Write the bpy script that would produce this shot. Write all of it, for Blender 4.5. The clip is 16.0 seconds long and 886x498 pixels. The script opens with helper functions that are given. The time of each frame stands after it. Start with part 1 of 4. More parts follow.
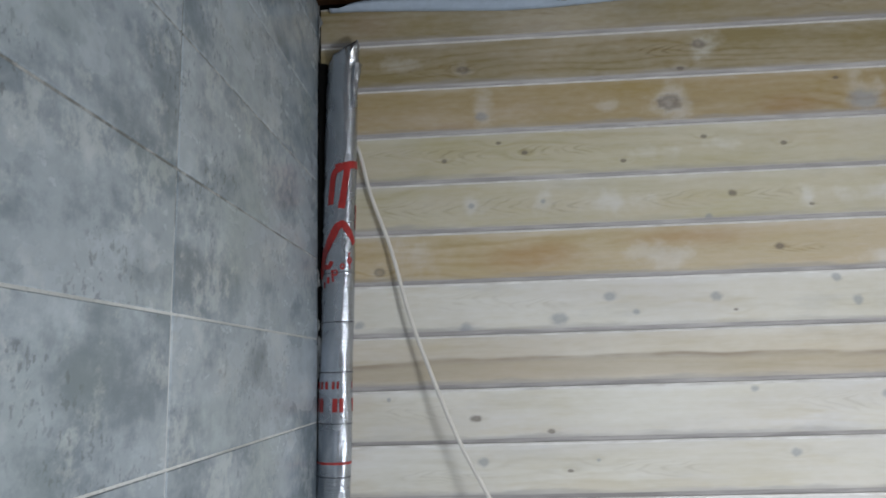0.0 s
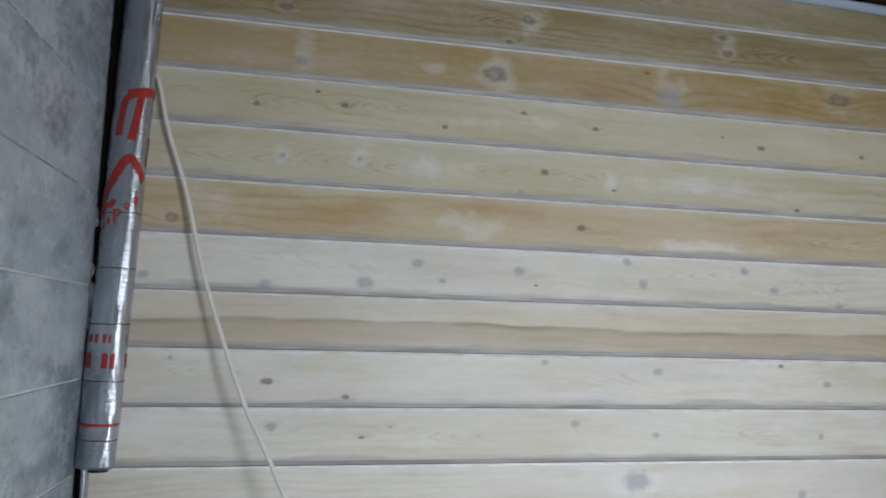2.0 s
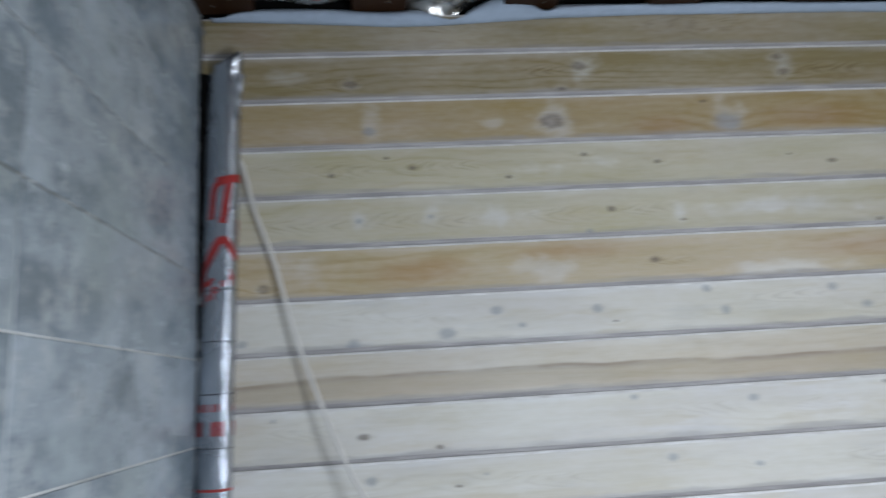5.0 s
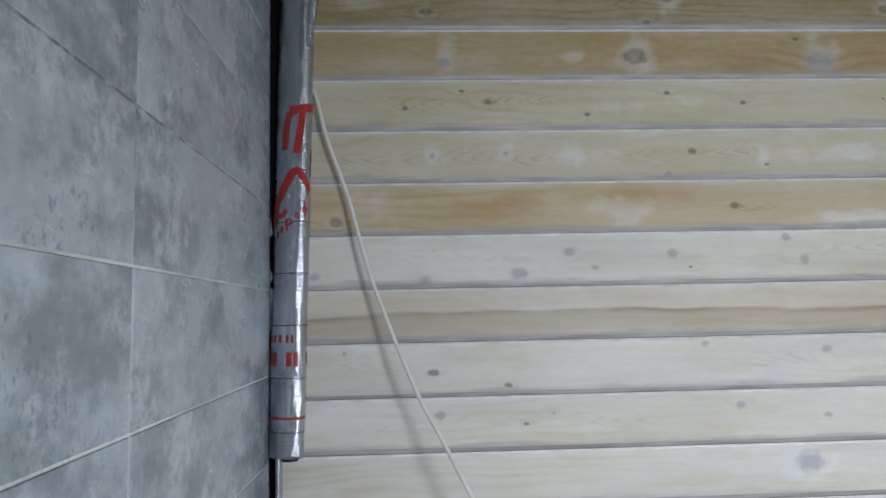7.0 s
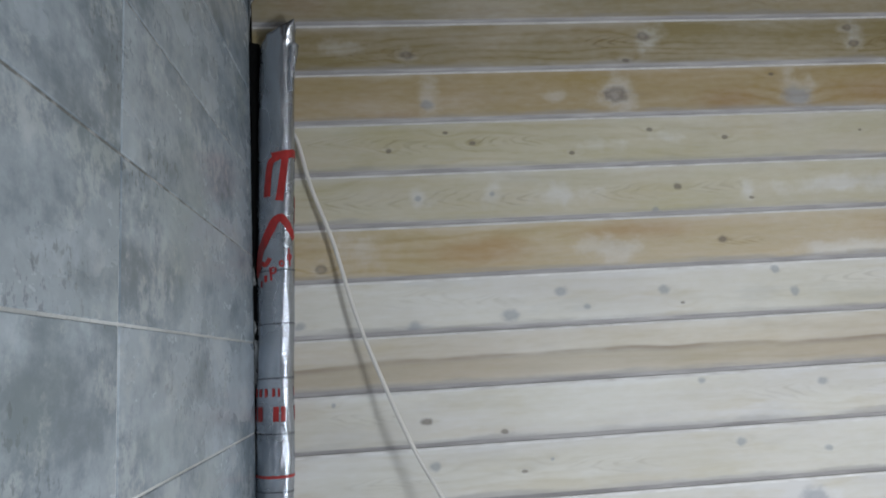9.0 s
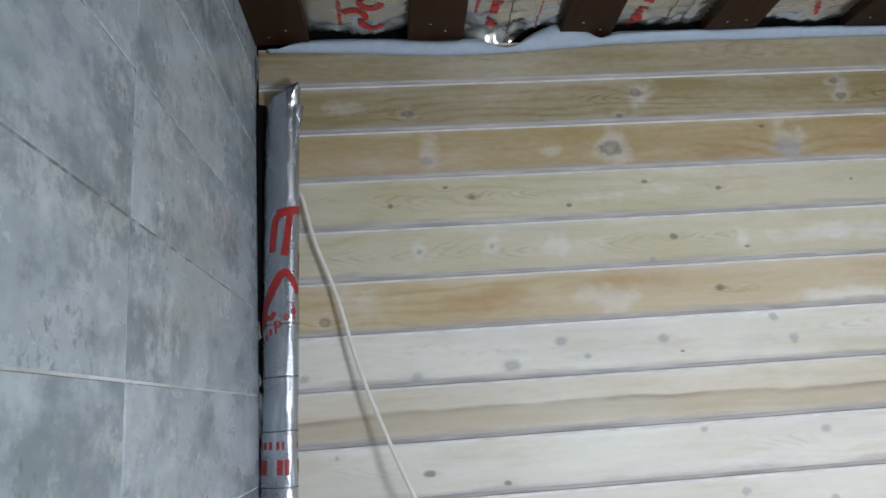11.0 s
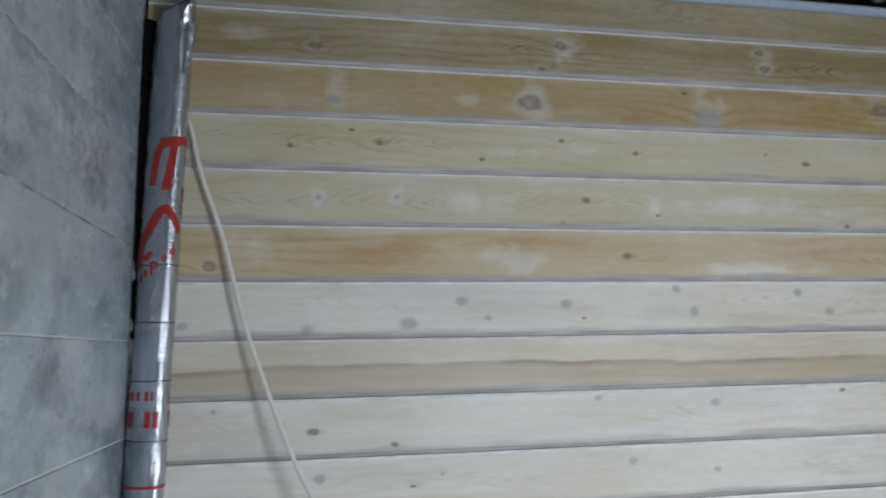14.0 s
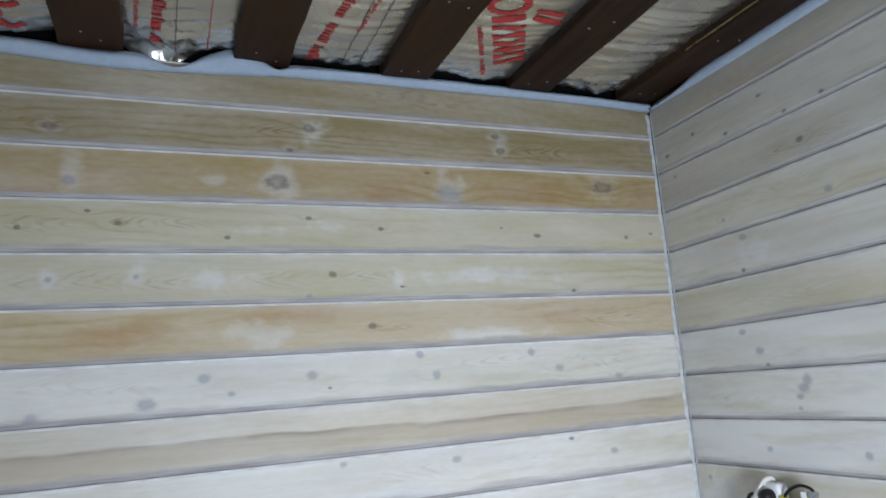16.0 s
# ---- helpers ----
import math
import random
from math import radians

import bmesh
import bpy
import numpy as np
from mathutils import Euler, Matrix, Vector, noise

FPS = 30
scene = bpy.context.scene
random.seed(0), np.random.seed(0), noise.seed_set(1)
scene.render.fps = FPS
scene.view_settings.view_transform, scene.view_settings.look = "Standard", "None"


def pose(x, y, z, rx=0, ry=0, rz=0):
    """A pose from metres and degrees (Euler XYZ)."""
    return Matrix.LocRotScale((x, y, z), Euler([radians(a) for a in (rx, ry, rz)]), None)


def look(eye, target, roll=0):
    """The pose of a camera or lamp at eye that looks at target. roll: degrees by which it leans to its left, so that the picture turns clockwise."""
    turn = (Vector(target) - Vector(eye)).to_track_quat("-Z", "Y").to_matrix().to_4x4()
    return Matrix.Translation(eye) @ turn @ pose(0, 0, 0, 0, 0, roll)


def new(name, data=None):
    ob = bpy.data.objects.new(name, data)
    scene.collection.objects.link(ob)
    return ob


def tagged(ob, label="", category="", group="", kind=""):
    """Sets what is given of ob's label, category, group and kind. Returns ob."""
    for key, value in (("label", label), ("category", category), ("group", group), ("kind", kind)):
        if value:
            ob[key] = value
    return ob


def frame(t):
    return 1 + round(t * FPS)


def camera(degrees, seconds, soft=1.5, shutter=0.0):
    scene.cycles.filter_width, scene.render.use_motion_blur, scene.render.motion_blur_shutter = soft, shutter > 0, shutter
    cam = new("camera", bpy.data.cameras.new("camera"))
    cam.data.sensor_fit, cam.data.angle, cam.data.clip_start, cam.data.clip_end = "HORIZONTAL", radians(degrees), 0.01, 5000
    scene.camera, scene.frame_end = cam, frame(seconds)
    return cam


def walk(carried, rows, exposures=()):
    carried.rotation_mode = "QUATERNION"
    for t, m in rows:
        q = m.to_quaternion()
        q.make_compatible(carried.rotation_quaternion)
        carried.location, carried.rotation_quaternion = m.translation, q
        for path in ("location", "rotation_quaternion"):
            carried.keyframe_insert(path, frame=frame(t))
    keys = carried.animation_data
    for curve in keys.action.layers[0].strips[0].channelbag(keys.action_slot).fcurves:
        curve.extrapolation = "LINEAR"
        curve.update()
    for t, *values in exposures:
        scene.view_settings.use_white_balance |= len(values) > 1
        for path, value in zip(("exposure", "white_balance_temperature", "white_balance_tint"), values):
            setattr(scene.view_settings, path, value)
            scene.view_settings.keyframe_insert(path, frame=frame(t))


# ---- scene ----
cam = camera(65.1, 16.0, 1.65, 0.4)
DAY, WORK = 13.0, 28.5
PATH = [
    (0, (1.1965, -1.794, 1.519), (1.0875, 0.173, 1.861), -1.7),
    (0.5, (1.1295, -1.729, 1.514), (1.0385, 0.25, 1.787), -2.0),
    (1, (1.1475, -1.713, 1.512), (1.1615, 0.273, 1.744), 0.5),
    (1.5, (1.2115, -1.718, 1.519), (1.4745, 0.254, 1.726), 2.2),
    (2, (1.2435, -1.718, 1.526), (1.6305, 0.23, 1.758), 1.5),
    (2.5, (1.2905, -1.714, 1.55), (1.8555, 0.198, 1.706), 1.6),
    (3, (1.3375, -1.704, 1.529), (2.1555, 0.111, 1.726), 0.2),
    (3.2, (1.327, -1.715, 1.520), (2.140, 0.099, 1.741), -0.7),
    (3.5, (1.3695, -1.728, 1.532), (2.1765, 0.086, 1.767), -1.6),
    (4, (1.3745, -1.749, 1.53), (2.1885, 0.056, 1.814), -2.6),
    (4.5, (1.3265, -1.762, 1.51), (1.8815, 0.125, 1.872), -2.9),
    (5, (1.2435, -1.779, 1.505), (1.4065, 0.176, 1.894), -3.5),
    (5.2, (1.212, -1.782, 1.498), (1.181, 0.177, 1.897), -2.8),
    (5.7, (1.172, -1.774, 1.505), (1.085, 0.200, 1.860), -2.2),
    (7.3, (1.090, -1.723, 1.537), (1.239, 0.264, 1.718), -2.1),
    (7.5, (1.0765, -1.682, 1.536), (1.2255, 0.298, 1.777), -3.5),
    (8, (1.0925, -1.69, 1.532), (1.2075, 0.292, 1.769), -2.6),
    (8.5, (1.0825, -1.681, 1.53), (1.2285, 0.298, 1.78), -2.9),
    (9, (1.0795, -1.707, 1.545), (1.2545, 0.262, 1.853), -3.4),
    (9.2, (1.078, -1.710, 1.540), (1.237, 0.250, 1.902), -3.0),
    (11.3, (1.097, -1.753, 1.547), (1.254, 0.190, 1.993), -4.1),
    (11.5, (1.0935, -1.755, 1.546), (1.2675, 0.195, 1.955), -3.0),
    (12, (1.0875, -1.741, 1.533), (1.3025, 0.215, 1.893), -2.3),
    (12.5, (1.0795, -1.734, 1.528), (1.3055, 0.223, 1.878), -2.2),
    (13, (1.0785, -1.723, 1.532), (1.3065, 0.228, 1.907), -3.0),
    (13.5, (1.1085, -1.722, 1.547), (1.3525, 0.229, 1.916), -3.0),
    (14, (1.1725, -1.655, 1.571), (1.5305, 0.291, 1.863), -1.1),
    (14.5, (1.2795, -1.713, 1.63), (1.7455, 0.196, 1.999), 2.0),
    (15, (1.3685, -1.806, 1.622), (2.0895, 0.004, 2.072), 1.2),
    (15.5, (1.3925, -1.831, 1.62), (2.1455, -0.033, 2.062), -1.6),
    (16, (1.4255, -1.832, 1.618), (2.1745, -0.021, 2.016), -4.5),
]
EXPOSURE = [(0, 0.05, 6600, 10), (1, 0.04, 6580, 10), (2, -0.10, 6460, 10), (3.5, -0.10, 6220, 10), (4.5, -0.05, 6120, 10), (5, 0.0, 6080, 10), (7.5, -0.08, 6350, 10), (8, -0.05, 6350, 10), (9, -0.04, 6420, 10),
            (11.5, 0.30, 6380, 10), (12.5, 0.24, 6370, 10), (13.5, 0.12, 6350, 10), (14, -0.13, 6300, 10), (14.5, 0.06, 6200, 10), (15, 0.24, 6030, 10), (16, 0.22, 5980, 10)]
walk(cam, [(t, look(eye, target, roll)) for t, eye, target, roll in PATH], EXPOSURE)

# ---- light ----
world = bpy.data.worlds.new("sky")
scene.world = world
world.use_nodes = True
wn = world.node_tree
sky = wn.nodes.new("ShaderNodeTexSky")
sky.sky_type, sky.sun_disc = "NISHITA", False
sky.sun_elevation, sky.sun_rotation = radians(35), radians(200)
wn.links.new(sky.outputs[0], wn.nodes["Background"].inputs[0])
wn.nodes["Background"].inputs[1].default_value = 0.08
day = bpy.data.lights.new("window_daylight", "AREA")
day.shape, day.size, day.size_y = "RECTANGLE", 0.90, 0.80
day.energy, day.color = DAY, (0.84, 0.905, 1.0)
lamp = new("window_daylight", day)
lamp.matrix_world = look((2.05, -2.61, 0.92), (2.05, 0.0, 0.92))
flood = bpy.data.lights.new("work_lamp_light", "AREA")
flood.shape, flood.size, flood.size_y = "RECTANGLE", 0.34, 0.56
flood.energy, flood.color = WORK, (0.865, 0.925, 1.0)
flood_lamp = new("work_lamp_light", flood)
flood_lamp.matrix_world = look((2.15, -1.975, 0.96), (2.22, 0.0, 0.93))

# ---- materials ----


class Nodes:
    """A short way to write node trees."""

    def __init__(self, name):
        self.mat = bpy.data.materials.new(name)
        self.mat.use_nodes = True
        self.t = self.mat.node_tree
        self.bsdf = self.t.nodes["Principled BSDF"]

    def put(self, socket, value):
        if hasattr(value, "is_linked"):
            self.t.links.new(value, socket)
        else:
            socket.default_value = value

    def math(self, op, a, b=0.0, clamp=False):
        n = self.t.nodes.new("ShaderNodeMath")
        n.operation, n.use_clamp = op, clamp
        self.put(n.inputs[0], a)
        self.put(n.inputs[1], b)
        return n.outputs[0]

    def coords(self, scale=(1, 1, 1), loc=(0, 0, 0), rot=(0, 0, 0)):
        if not hasattr(self, "tc"):
            self.tc = self.t.nodes.new("ShaderNodeTexCoord").outputs["Object"]
        n = self.t.nodes.new("ShaderNodeMapping")
        self.t.links.new(self.tc, n.inputs[0])
        n.inputs["Scale"].default_value, n.inputs["Location"].default_value = scale, loc
        n.inputs["Rotation"].default_value = [radians(a) for a in rot]
        return n.outputs[0]

    def add(self, vec, other):
        n = self.t.nodes.new("ShaderNodeVectorMath")
        self.put(n.inputs[0], vec)
        self.put(n.inputs[1], other)
        return n.outputs[0]

    def length(self, vec):
        n = self.t.nodes.new("ShaderNodeVectorMath")
        n.operation = "LENGTH"
        self.t.links.new(vec, n.inputs[0])
        return n.outputs["Value"]

    def noise(self, vec, scale, detail=3.0, rough=0.55):
        n = self.t.nodes.new("ShaderNodeTexNoise")
        self.t.links.new(vec, n.inputs["Vector"])
        n.inputs["Scale"].default_value, n.inputs["Detail"].default_value = scale, detail
        n.inputs["Roughness"].default_value = rough
        return n.outputs["Fac"]

    def span(self, value, a, b, lo=0.0, hi=1.0, smooth=True):
        n = self.t.nodes.new("ShaderNodeMapRange")
        n.interpolation_type = "SMOOTHSTEP" if smooth else "LINEAR"
        for i, v in enumerate((value, a, b, lo, hi)):
            self.put(n.inputs[i], v)
        return n.outputs[0]

    def mix(self, f, a, b):
        n = self.t.nodes.new("ShaderNodeMix")
        n.data_type = "RGBA"
        self.put(n.inputs["Factor"], f)
        for key, v in (("A", a), ("B", b)):
            socket = [s for s in n.inputs if s.name == key and s.type == "RGBA"][0]
            self.put(socket, v if hasattr(v, "is_linked") else (*v, 1))
        return [s for s in n.outputs if s.type == "RGBA"][0]

    def random(self):
        return self.t.nodes.new("ShaderNodeObjectInfo").outputs["Random"]

    def bump(self, height, strength, distance=0.002):
        n = self.t.nodes.new("ShaderNodeBump")
        n.inputs["Strength"].default_value, n.inputs["Distance"].default_value = strength, distance
        self.t.links.new(height, n.inputs["Height"])
        self.t.links.new(n.outputs[0], self.bsdf.inputs["Normal"])

    def done(self, color, rough=0.5, metal=0.0, spec=0.5):
        self.put(self.bsdf.inputs["Base Color"], color if hasattr(color, "is_linked") else (*color, 1))
        self.put(self.bsdf.inputs["Roughness"], rough)
        self.put(self.bsdf.inputs["Metallic"], metal)
        self.bsdf.inputs["Specular IOR Level"].default_value = spec
        return self.mat


WASH = (0.735, 0.735, 0.725)


def pine(name, wash, tan, knots=(), patches=(), dark=(), seed=0.0, band=None, middle=None, foot=None, flames=()):
    """Whitewashed pine. wash: how much of the limewash covers; tan: the bare colour; knots: (u, z, radius, dark or grey);
    patches: pale spots (u, z, ru, rz); dark: browner spots (u, z, ru, rz); band: height of a dark heartwood band; middle, foot: heights of the board's
    centre line and lower edge; flames: nested pointed grain (u, z, length, half height), the tip at u."""
    n = Nodes(name)
    base = n.coords((1, 1, 1), (seed, seed * 0.37, 0))

    def nearest(items, power=1.0):
        best = None
        for u, z, ru, rz in items:
            d = n.length(n.coords((1 / ru, 0, 1 / rz), (-u / ru, 0, -z / rz)))
            best = d if best is None else n.math("MINIMUM", best, d)
        return best

    rough_edge = n.math("MULTIPLY", n.math("SUBTRACT", n.noise(n.coords((1, 1, 1), (seed, 0, 0)), 46, 4), 0.5), 1.55)
    far = 9.0
    kd = nearest([(u, z, r * (1.0 + 0.45 * math.sin(u * 71) ** 2), r * 0.82) for u, z, r, k in knots if k == "d"])
    kg = nearest([(u, z, r * (0.95 + 0.4 * math.sin(u * 53) ** 2), r * 0.9) for u, z, r, k in knots if k == "g"])
    kp = nearest(patches)
    kb = nearest(dark)
    kd = far if kd is None else n.math("ADD", kd, rough_edge)
    kg = far if kg is None else n.math("ADD", kg, rough_edge)
    # grain: long wavy lines that run round the knots
    warp = n.noise(n.coords((1.1, 0, 6.0), (seed * 3.1, seed, 0)), 1.0, 2.5)
    warp2 = n.noise(n.coords((7, 0, 22.0), (seed * 1.7, seed, 0)), 1.0, 2)
    sep = n.t.nodes.new("ShaderNodeSeparateXYZ")
    n.t.links.new(n.coords(), sep.inputs[0])
    ke = nearest([(u, z, max(r, 0.009) * 4.4, max(r, 0.009) * 1.7) for u, z, r, k in knots])
    eye = 0.0 if ke is None else n.math("POWER", 2.718, n.math("MULTIPLY", n.math("POWER", n.math("MULTIPLY", ke, 1.1), 2.0), -1.0))
    phase = n.math("ADD", n.math("MULTIPLY", sep.outputs[2], 34.0), n.math("MULTIPLY", warp, 7.0))
    phase = n.math("ADD", phase, n.math("MULTIPLY", warp2, 0.9))
    phase = n.math("ADD", phase, n.math("MULTIPLY", eye, 1.0))
    wave = n.math("SINE", n.math("MULTIPLY", phase, 6.283))
    ring = n.math("POWER", n.math("MULTIPLY", n.math("ADD", wave, 1.0), 0.5), 2.6)
    where = n.span(n.noise(n.coords((0.8, 0, 5.0), (seed * 2.3, 4.0, 0)), 1.0, 2), 0.40, 0.66)
    ring = n.math("MULTIPLY", ring, n.math("ADD", n.math("ADD", n.math("MULTIPLY", where, 0.70), 0.05), n.math("MULTIPLY", eye, 0.28)))
    fibre = n.noise(n.coords((9, 0, 420), (seed, 0, 0)), 1.0, 3)
    cloud = n.noise(n.coords((2.2, 1, 9.0), (seed * 5.3, 2.0, 0)), 1.0, 4, 0.6)
    fine = n.noise(n.coords((30, 0, 90), (seed, 0, 3)), 1.0, 3)
    deep = tuple(c * f for c, f in zip(tan, (0.50, 0.44, 0.38)))
    color = n.mix(n.math("MULTIPLY", ring, 0.24), tan, deep)
    color = n.mix(n.math("MULTIPLY", n.span(fibre, 0.35, 0.75), 0.22), color, deep)
    color = n.mix(n.math("MULTIPLY", n.span(cloud, 0.40, 0.68), 0.60), color, tuple(c * f for c, f in zip(tan, (0.98, 0.84, 0.54))))
    if kb is not None:
        color = n.mix(n.math("MULTIPLY", n.span(n.math("ADD", kb, n.math("MULTIPLY", n.math("SUBTRACT", cloud, 0.5), 1.6)), 1.25, 0.0), 0.62), color,
                      (tan[0] * 0.84, tan[1] * 0.62, tan[2] * 0.42))
    if band is not None:
        h = n.math("ADD", n.math("SUBTRACT", sep.outputs[2], band), n.math("MULTIPLY", n.math("SUBTRACT", n.noise(n.coords((1.6, 0, 1), (seed, 0, 0)), 1.0, 2), 0.5), 0.07))
        line = n.math("MULTIPLY", n.span(h, 0.006, -0.001), n.span(h, -0.018, 0.0))
        body = n.math("MULTIPLY", n.span(h, 0.003, -0.004), n.span(h, -0.085, -0.03))
        color = n.mix(n.math("MULTIPLY", body, 0.40), color, deep)
        broken = n.span(n.noise(n.coords((3.2, 0, 30), (seed, 3, 0)), 1.0, 3), 0.30, 0.66, 0.15, 0.80)
        line = n.math("MULTIPLY", line, broken)
        color = n.mix(line, color, (0.17, 0.11, 0.06))
    flame = None
    for u, z, long, half in flames:
        at = n.t.nodes.new("ShaderNodeSeparateXYZ")
        n.t.links.new(n.coords((1 / long, 0, 1 / half), (-u / long, 0, -z / half)), at.inputs[0])
        a, b = at.outputs[0], n.math("ADD", at.outputs[2], n.math("MULTIPLY", n.math("SUBTRACT", warp2, 0.5), 1.5))
        b2 = n.math("MULTIPLY", b, b)
        tip = n.math("SUBTRACT", a, n.math("MULTIPLY", n.math("SQRT", n.math("ADD", b2, 0.03)), 0.75))
        lines = n.math("SINE", n.math("ADD", n.math("MULTIPLY", tip, 6.283 * (2.2 + long * 9)), n.math("ADD", n.math("MULTIPLY", warp, 6.0), n.math("MULTIPLY", fine, 2.4))))
        near = n.length(n.coords((1.5 / long, 0, 1 / half), (-1.5 * (u + 0.45 * long) / long, 0, -z / half)))
        one = n.math("MULTIPLY", n.span(lines, 0.1, 1.0), n.span(near, 1.0, 0.35))
        flame = one if flame is None else n.math("MAXIMUM", flame, one)
    if flame is not None:
        flame = n.math("MULTIPLY", flame, n.span(n.noise(n.coords((11, 0, 40), (seed, 6, 0)), 1.0, 3), 0.34, 0.62, 0.08, 1.0))
        color = n.mix(n.math("MULTIPLY", flame, 0.48), color, deep)
    # limewash, thin on the grain and thick in patches
    cover = n.math("ADD", n.math("MULTIPLY", n.math("SUBTRACT", cloud, 0.5), 0.70 + 0.75 * wash), wash)
    drift = n.noise(n.coords((0.9, 0, 3.0), (seed * 9.1, 7.0, 0)), 1.0, 2)
    brush = n.noise(n.coords((3.5, 0, 75), (seed * 4.4, 5.0, 0)), 1.0, 4, 0.6)
    cover = n.math("ADD", cover, n.math("MULTIPLY", n.math("SUBTRACT", drift, 0.5), 0.45 + 0.35 * wash))
    cover = n.math("ADD", cover, n.math("MULTIPLY", n.math("SUBTRACT", brush, 0.5), 0.12 + 0.30 * wash))
    if middle is not None:
        off = n.math("ABSOLUTE", n.math("SUBTRACT", sep.outputs[2], middle))
        off = n.math("ADD", off, n.math("MULTIPLY", n.math("SUBTRACT", n.noise(n.coords((4, 0, 14), (seed, 1, 0)), 1.0, 3), 0.5), 0.055))
        cover = n.math("ADD", cover, n.math("MULTIPLY", n.span(off, 0.042, 0.068), 0.22))
    cover = n.math("ADD", cover, n.math("MULTIPLY", n.math("SUBTRACT", fine, 0.5), 0.30))
    cover = n.math("SUBTRACT", cover, n.math("MULTIPLY", ring, 0.16))
    kl = nearest([(u, z, r * 1.2, r) for u, z, r, k in knots if k == "d" and r > 0.0105])
    halo = 0.0 if kl is None else n.math("MULTIPLY", n.span(n.math("ADD", kl, n.math("MULTIPLY", rough_edge, 2.0)), 2.7, 0.9), n.math("MULTIPLY", fine, 0.30))
    cover = n.math("ADD", cover, halo)
    if kp is not None:
        blot = n.span(n.math("ADD", kp, n.math("MULTIPLY", n.math("SUBTRACT", n.noise(base, 17, 3, 0.55), 0.5), 2.8)), 1.25, 0.1)
        cover = n.math("ADD", cover, n.math("MULTIPLY", blot, 0.34))
    if flame is not None:
        cover = n.math("SUBTRACT", cover, n.math("MULTIPLY", flame, 0.10))
    cover = n.span(cover, 0.0, 1.0, 0.04, 0.86, False)
    if band is not None:
        cover = n.math("MULTIPLY", cover, n.math("SUBTRACT", 1.0, n.math("MULTIPLY", n.math("MAXIMUM", line, n.math("MULTIPLY", body, 0.5)), 0.85)))
    tint = n.mix(n.span(n.noise(n.coords((1.5, 0, 7), (seed * 7, 1, 0)), 1.0, 2), 0.4, 0.65), WASH, (0.66, 0.655, 0.665))
    warm = n.noise(n.coords((2.6, 0, 16), (seed * 6.1, 9.0, 0)), 1.0, 4, 0.62)
    tint = n.mix(n.math("MULTIPLY", n.span(warm, 0.50, 0.68), 0.55), tint, (0.56, 0.515, 0.420))
    cool = n.noise(n.coords((3.4, 0, 13), (seed * 2.7, 11.0, 0)), 1.0, 4, 0.62)
    tint = n.mix(n.math("MULTIPLY", n.span(cool, 0.54, 0.70), 0.45), tint, (0.53, 0.545, 0.580))
    color = n.mix(cover, color, tint)
    if foot is not None:
        rise = n.math("SUBTRACT", sep.outputs[2], foot)
        ragged = n.noise(n.coords((5.0, 0, 26), (seed * 3.3, 2, 0)), 1.0, 5, 0.65)
        rise = n.math("ADD", rise, n.math("MULTIPLY", n.math("SUBTRACT", ragged, 0.5), 0.040))
        along = n.span(n.noise(n.coords((2.2, 0, 3), (seed * 1.9, 8, 0)), 1.0, 3), 0.36, 0.60, 0.25, 1.0)
        color = n.mix(n.math("MULTIPLY", n.math("MULTIPLY", n.span(rise, 0.013, 0.001), along), 0.62), color, (0.31, 0.295, 0.290))
    # dark fibres trail off on both sides of a knot
    kf = nearest([(u + r * 0.8, z, r * 4.2, r * 0.75) for u, z, r, k in knots if k == "d"])
    if kf is not None:
        color = n.mix(n.math("MULTIPLY", n.math("MULTIPLY", n.span(kf, 1.0, 0.2), n.span(fibre, 0.3, 0.7)), 0.30), color, deep)
    # knots: rim darker than the heart
    rim = n.math("MULTIPLY", n.span(kd, 1.60, 0.50), n.span(kd, 0.05, 0.85, 0.80, 1.0))
    if kl is not None:
        rim = n.math("MULTIPLY", rim, n.math("SUBTRACT", 1.0, n.math("MULTIPLY", n.span(n.math("ADD", kl, rough_edge), 0.78, 0.35), 0.36)))
    color = n.mix(n.math("MULTIPLY", rim, 0.78), color, (0.135, 0.112, 0.095))
    greyk = n.math("MULTIPLY", n.span(kg, 1.65, 0.35), n.span(kg, 0.2, 0.7, 0.85, 1.0))
    color = n.mix(n.math("MULTIPLY", greyk, 0.62), color, (0.225, 0.248, 0.290))
    n.bump(n.math("ADD", fibre, n.math("MULTIPLY", ring, 0.6)), 0.22, 0.0012)
    return n.done(color, n.span(cloud, 0.3, 0.7, 0.52, 0.66), 0.0, 0.35)


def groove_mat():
    n = Nodes("shaded_limewash_groove")
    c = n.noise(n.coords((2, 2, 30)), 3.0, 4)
    # limewash grey, darkened to carry the shade of the down-facing lower bevel
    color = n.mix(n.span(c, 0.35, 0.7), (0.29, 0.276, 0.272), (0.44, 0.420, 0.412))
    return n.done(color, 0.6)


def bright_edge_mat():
    n = Nodes("lit_white_wash_edge")
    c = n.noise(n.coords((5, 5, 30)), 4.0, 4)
    # wash white, brightened to carry the light caught along the upper bevel
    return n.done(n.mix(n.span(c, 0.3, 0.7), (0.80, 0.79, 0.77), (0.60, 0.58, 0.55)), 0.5)


